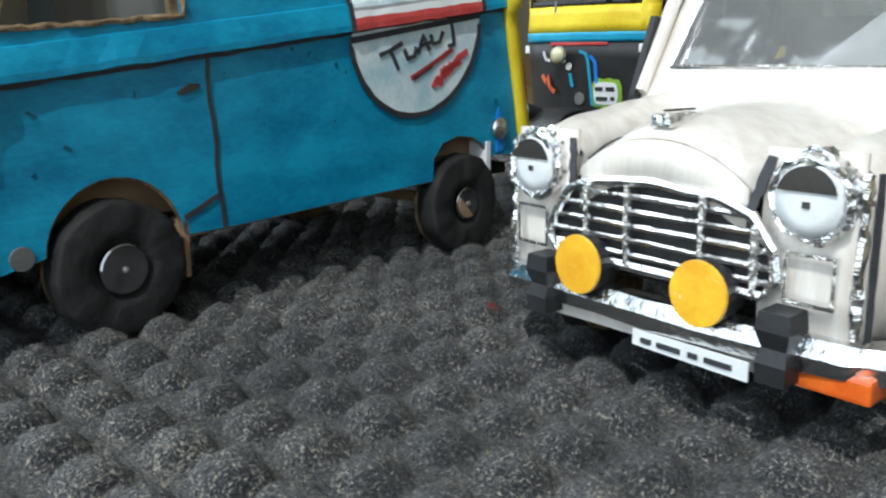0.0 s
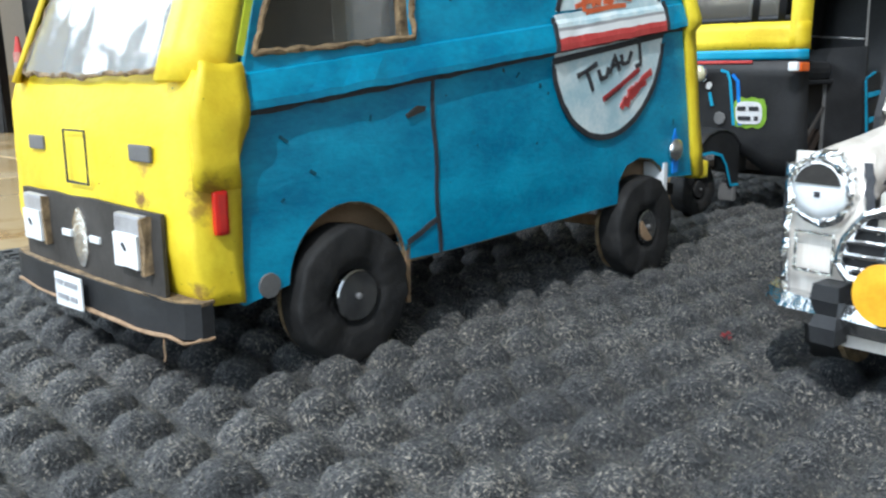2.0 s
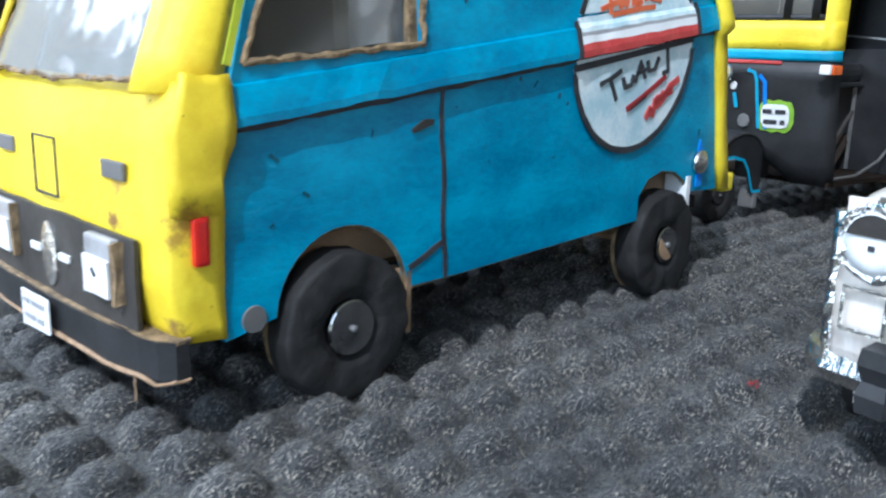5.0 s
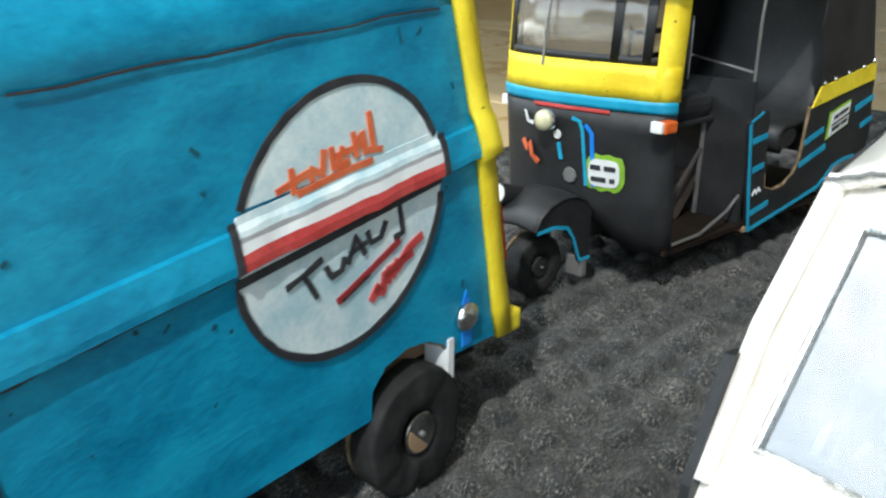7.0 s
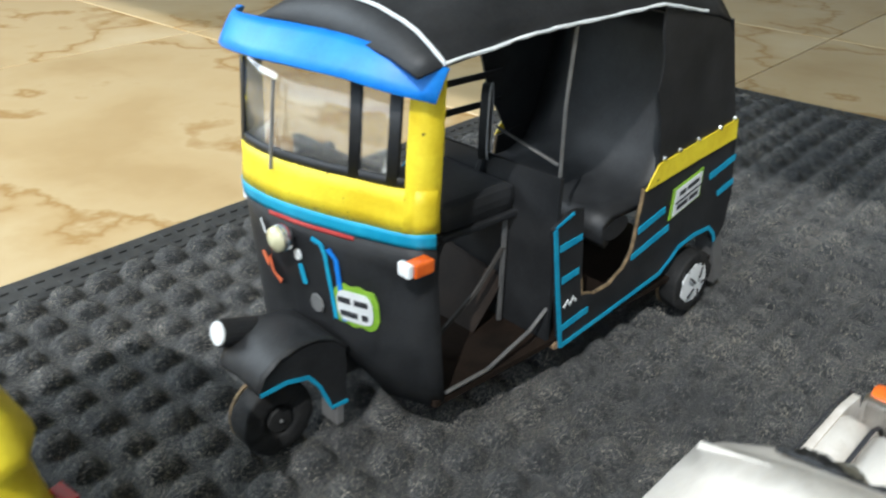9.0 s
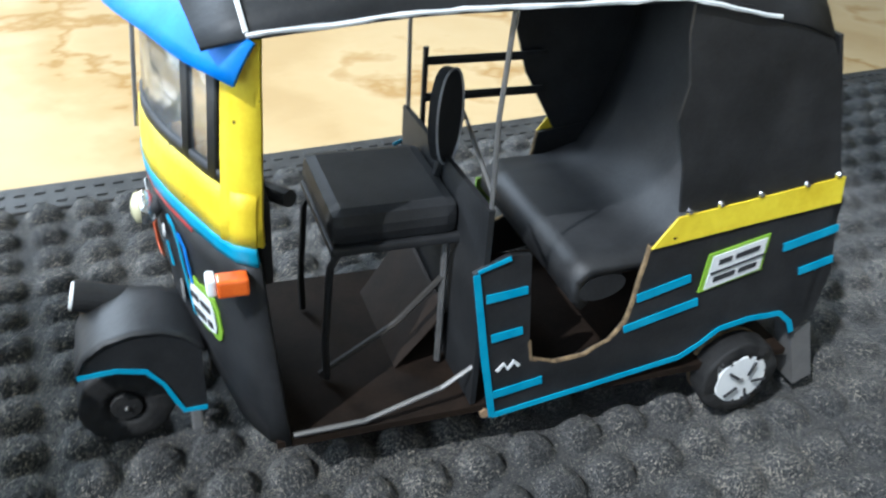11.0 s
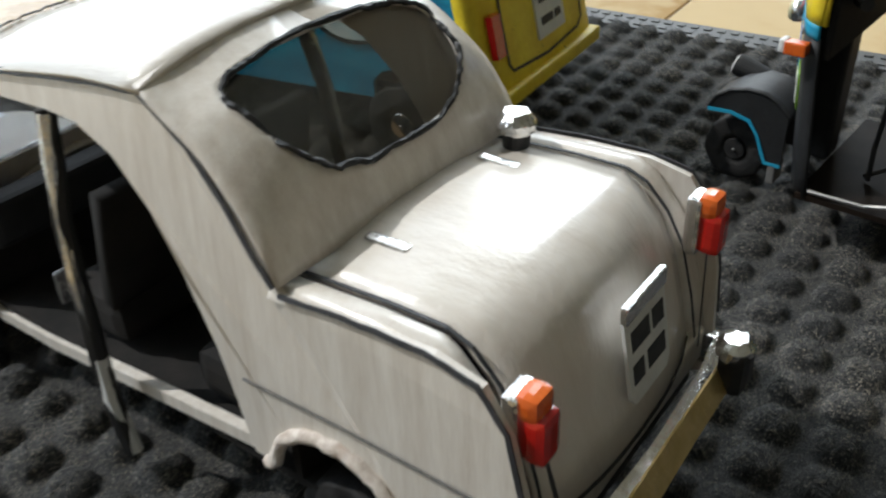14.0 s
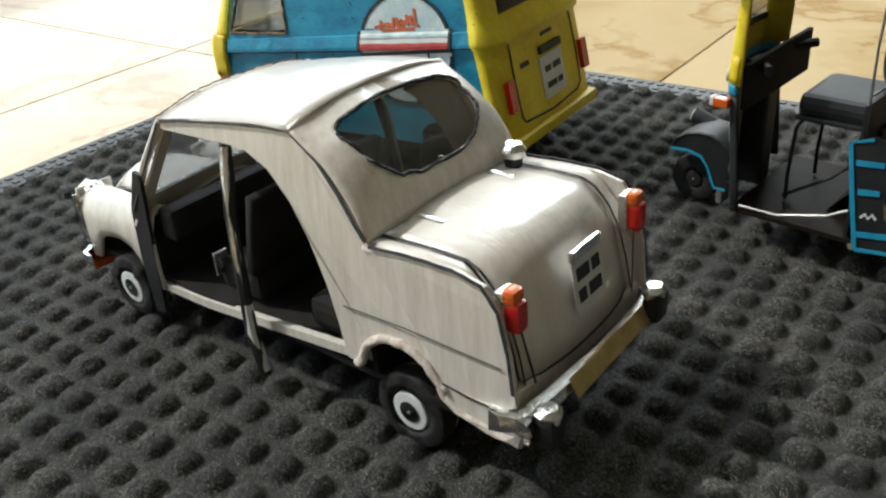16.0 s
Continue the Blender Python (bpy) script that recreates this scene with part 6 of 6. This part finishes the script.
    part("blue_trim", ribbon([fr(b, z) for b, z in ((-0.058, 0.0865), (-0.0565, 0.077))], 0.0022, None, nrm), CYAN, root)
    part("white_dot", turned([(0.0026, 0), (0.0024, 0.0008)], fr(-0.0585, 0.091, 0.0008), V(-1, 0, 0), 14), PAPER, root)
    part("flower_mark", turned([(0.0048, 0), (0.0042, 0.0006)], fr(-0.0515, 0.0685, 0.0008), V(-1, 0.05, 0), 8), GREY, root)
    part("white_letter_mark", ribbon([fr(b, z, 0.0012) for b, z in ((-0.0795, 0.102), (-0.0775, 0.096), (-0.0735, 0.0955))], 0.0022, None, V(-1, -0.4, 0)), PAPER, root)
    part("orange_mark", ribbon([fr(b, z, 0.0014) for b, z in ((-0.0815, 0.085), (-0.0785, 0.08), (-0.0765, 0.084), (-0.075, 0.0765), (-0.0705, 0.073))], 0.0042, None, V(-1, -0.4, 0)), ORPAINT, root)
    lam = part("front_lamp", turned([(0.002, -0.004), (0.006, 0.0), (0.0064, 0.003), (0.0045, 0.0055)], fr(-0.0625, 0.099, 0.003), V(-1, 0, 0), 20), FOIL, root, "small round front lamp with pale yellow lens", True)
    part("lens", turned([(0.0062, 0.0), (0.0055, 0.003), (0.002, 0.0045)], fr(-0.0625, 0.099, 0.0055), V(-1, 0, 0), 20), LAMPGLASS, lam, "", True)
    oval = lambda x: max(0.05, 1 - abs(x) ** 5) ** 0.3
    rows = [[fr(-0.032 + 0.0105 * x, 0.0725 + k * 0.0102 * oval(x) + 0.0006 * math.sin(x * 9), 0.0008) for x in np.linspace(-1, 1, 15)] for k in (-1, 1)]
    stk = part("front_sticker", sheet(rows, 0.0006), GREEN, root, "white label with lime green border")
    rows = [[fr(-0.032 + 0.0083 * x, 0.0725 + k * 0.0077 * oval(x), 0.0016) for x in np.linspace(-1, 1, 15)] for k in (-1, 1)]
    part("label_face", sheet(rows, 0.0004), PAPER, stk)
    for z, bars in ((0.0755, ((-0.039, -0.0335), (-0.0315, -0.0255))), (0.0688, ((-0.0385, -0.0305), (-0.0285, -0.0258)))):
        for b0, b1 in bars:
            rows = [[fr(b, zz, 0.0022) for b in np.linspace(b0, b1, 3)] for zz in (z - 0.0013, z + 0.0014)]
            part("label_mark", sheet(rows, 0.0003), INKSHADE, stk)
    # front wheel, mudguard, horn
    wheel(root, -0.1326, C + 0.006, 0.0215, 0.0178, 0.012, 1, RUBBER, 0.006, label="black foam front wheel")
    low = [(0.030, 0.0225), (0.0215, 0.0226), (0.0187, 0.0285), (0.0152, 0.037), (0.0097, 0.0440), (-0.0008, 0.0464), (-0.0141, 0.0455)]
    top = [(-0.0146, 0.0472), (-0.0114, 0.0535), (-0.0036, 0.059), (0.0066, 0.0615), (0.016, 0.061), (0.024, 0.058), (0.03, 0.052)]
    for s in (1, -1):
        part("guard_cheek", prism([V(-0.133 + x, C + s * 0.0152, z) for x, z in low + top], V(0, -s * 0.0012, 0)), BLACK, root, "black card mudguard cheek")
        part("blue_edge", ribbon([V(-0.133 + x, C + s * 0.0153, z + 0.0008) for x, z in low], 0.0019, None, V(0, s, 0)), CYAN, root, "cyan edge line")
    rows = [[V(-0.133 + x, C + b, z + (0.0018 if abs(b) < 0.012 else 0.0006)) for b in (-0.0156, -0.012, 0, 0.012, 0.0156)] for x, z in [(-0.0146, 0.0455)] + top + [(0.032, 0.05)]]
    part("mudguard", sheet(rows, 0.0014, 0.0004), BLACK, root, "black rounded front mudguard with cyan edge", True)
    part("flap_tip", box(-0.1095, -0.105, C + 0.004, C + 0.016, 0.012, 0.024, 0.001), GREY, root, "grey paper flap")
    hn = part("horn_lamp", turned([(0.0052, 0.024), (0.0062, 0.003), (0.0062, 0.0)], V(-0.1465, C - 0.016, 0.0612), V(1, 0, -0.25), 22), BLACK, root, "black card tube lamp with a white face")
    part("white_face", turned([(0.0055, 0.0), (0.0052, -0.0008), (0.003, -0.001)], V(-0.1466, C - 0.016, 0.0612), V(1, 0, -0.25), 22), PAPER, hn)
    return root


rickshaw()


# ---- far side of the room: dark furniture legs, sealant tube, skirting ----
def furniture_leg(x, y, w, d, h, lean):
    b = bmesh.new()
    rows = []
    for z in np.linspace(0, h, 6):
        sway = lean * (z / h) ** 1.5
        k = 1 + 0.25 * (z / h)
        rows.append([Vector((x + sx * w * k / 2 + sway, y + sy * d * k / 2, z - 0.0055)) for sx, sy in ((-1, -1), (1, -1), (1, 1), (-1, 1))])
    loft(rows, closed=True, caps=True, bm=b)
    bmesh.ops.bevel(b, geom=[e for e in b.edges if abs(e.verts[0].co.z - e.verts[1].co.z) > 0.01], offset=0.004, segments=2, affect="EDGES")
    return b


stool = tagged(new("side_table"), "dark painted side table standing by the wall", "table")
part("leg", furniture_leg(-1.035, 1.80, 0.034, 0.034, 0.62, -0.03), BLACK, stool)
part("leg", furniture_leg(-0.965, 1.90, 0.07, 0.05, 0.62, 0.0), BLACK, stool)
part("leg", furniture_leg(-0.80, 1.95, 0.034, 0.034, 0.62, 0.03), BLACK, stool)
b = bmesh.new()
box(-1.12, -0.72, -2.02, -1.74, 0.6145, 0.645, 0.005, bm=b)
part("tabletop", b, BLACK, stool)
TUBERED = material("faded_red_print", (0.30, 0.07, 0.06), (0.55, 0.3, 0.27), 0.5, 60, 300, 0.1)
tube = tagged(new("sealant_tube"), "red and white sealant tube standing by the wall", "tube")
for z0, z1, m in ((0.0, 0.012, PAPER), (0.012, 0.03, GREYPAPER), (0.03, 0.125, TUBERED), (0.125, 0.14, GREYPAPER), (0.14, 0.16, TUBERED)):
    part("label_band", turned([(0.0105, z0 - 0.0055), (0.0105, z1 - 0.0055)], (-0.985, 1.80, 0), (0, 0, 1), 24), m, tube)
part("nozzle", turned([(0.008, 0.1545), (0.003, 0.185)], (-0.985, 1.80, 0), (0, 0, 1), 16), REDPAINT, tube)
SKIRT = material("tan_skirting_tile", (0.42, 0.29, 0.14), (0.52, 0.38, 0.2), 0.4, 8, 120, 0.1)
wall_slab("baseboard", -0.8, 4.0, 2.088, 2.1, -0.0055, 0.11, SKIRT, "tan tile skirting along the wall")


# ---- loose fibres of the felt, and a scrap of red fluff ----
def fuzz():
    """Short stray fibres standing off the nubs on the part of the mat that is passed nearest."""
    rng = np.random.default_rng(11)
    n = 170000
    p = rng.uniform(P0 + RIM, 0.62, n)
    q = rng.uniform(Q0 + 0.05, Q1 - RIM, n)
    u, v = (p - PH) / PITCH, (q - QH) / PITCH_Q
    ui, vi = np.round(u), np.round(v)
    rnd = np.sin(ui * 12.9898 + vi * 78.233) * 43758.5453
    rnd = rnd - np.floor(rnd)
    r = ((np.abs(u - ui) * 2) ** 2.4 + (np.abs(v - vi) * 2) ** 2.4) ** (1 / 2.4) / (0.74 + 0.1 * rnd)
    z = np.clip(1 - r ** 2.4, 0, 1) ** 0.6 * (0.0064 + 0.0016 * rnd)
    ang, ln, lift = rng.uniform(0, 2 * np.pi, n), rng.uniform(0.0010, 0.0038, n), rng.uniform(-0.0006, 0.0011, n)
    wd = rng.uniform(0.00005, 0.00012, n)
    c, s = np.cos(ang), np.sin(ang)
    base = np.stack([p, q, z + 0.00005], 1)
    side = np.stack([-s * wd, c * wd, np.zeros(n)], 1)
    tip = base + np.stack([c * ln, s * ln, lift], 1)
    bend = rng.normal(0, 0.22, n) * ln
    midp = base + np.stack([c * ln * 0.5 - s * bend, s * ln * 0.5 + c * bend, lift * 0.7 + 0.0006], 1)
    verts = np.stack([base - side, base + side, midp + side, midp - side, tip], 1).reshape(-1, 3)
    k = np.arange(n) * 5
    quads = np.stack([k, k + 1, k + 2, k + 3], 1).tolist()
    tris = np.stack([k + 3, k + 2, k + 4], 1).tolist()
    me = bpy.data.meshes.new("felt_fibres")
    me.from_pydata(verts.tolist(), [], quads + tris)
    me.materials.append(FIBRE)
    ob = new("felt_fibres", me)
    ob.matrix_world = mat_frame
    tagged(ob, "loose pale and dark fibres on the felt mat", "fibres", kind="stuff")


def fibre_material():
    m = bpy.data.materials.new("felt_fibre")
    m.use_nodes = True
    nt = m.node_tree
    b = nt.nodes["Principled BSDF"]
    g = nt.nodes.new("ShaderNodeNewGeometry")
    r = ramp(nt, [(0.0, (0.008, 0.009, 0.011)), (0.45, (0.018, 0.020, 0.024)), (0.75, (0.070, 0.070, 0.068)), (1.0, (0.30, 0.265, 0.20))])
    nt.links.new(g.outputs["Random Per Island"], r.inputs[0])
    nt.links.new(r.outputs[0], b.inputs["Base Color"])
    b.inputs["Roughness"].default_value = 0.8
    return m


FIBRE = fibre_material()
fuzz()
b = bmesh.new()
for k in range(9):
    t = k * 0.7
    c = Vector((0.0165 + 0.0009 * math.cos(t * 3), 0.318 + 0.0008 * math.sin(t * 2), 0.0066 + 0.0003 * k))
    rod([c, c + Vector((0.001 * math.cos(t), 0.001 * math.sin(t), 0.0010)), c + Vector((0.0017 * math.cos(t + 1), 0.0017 * math.sin(t + 1), 0.0004))], 0.00018, 5, bm=b)
tagged(finish("red_fluff", b, DARKRED), "tiny scrap of red fluff on the mat", "lint")
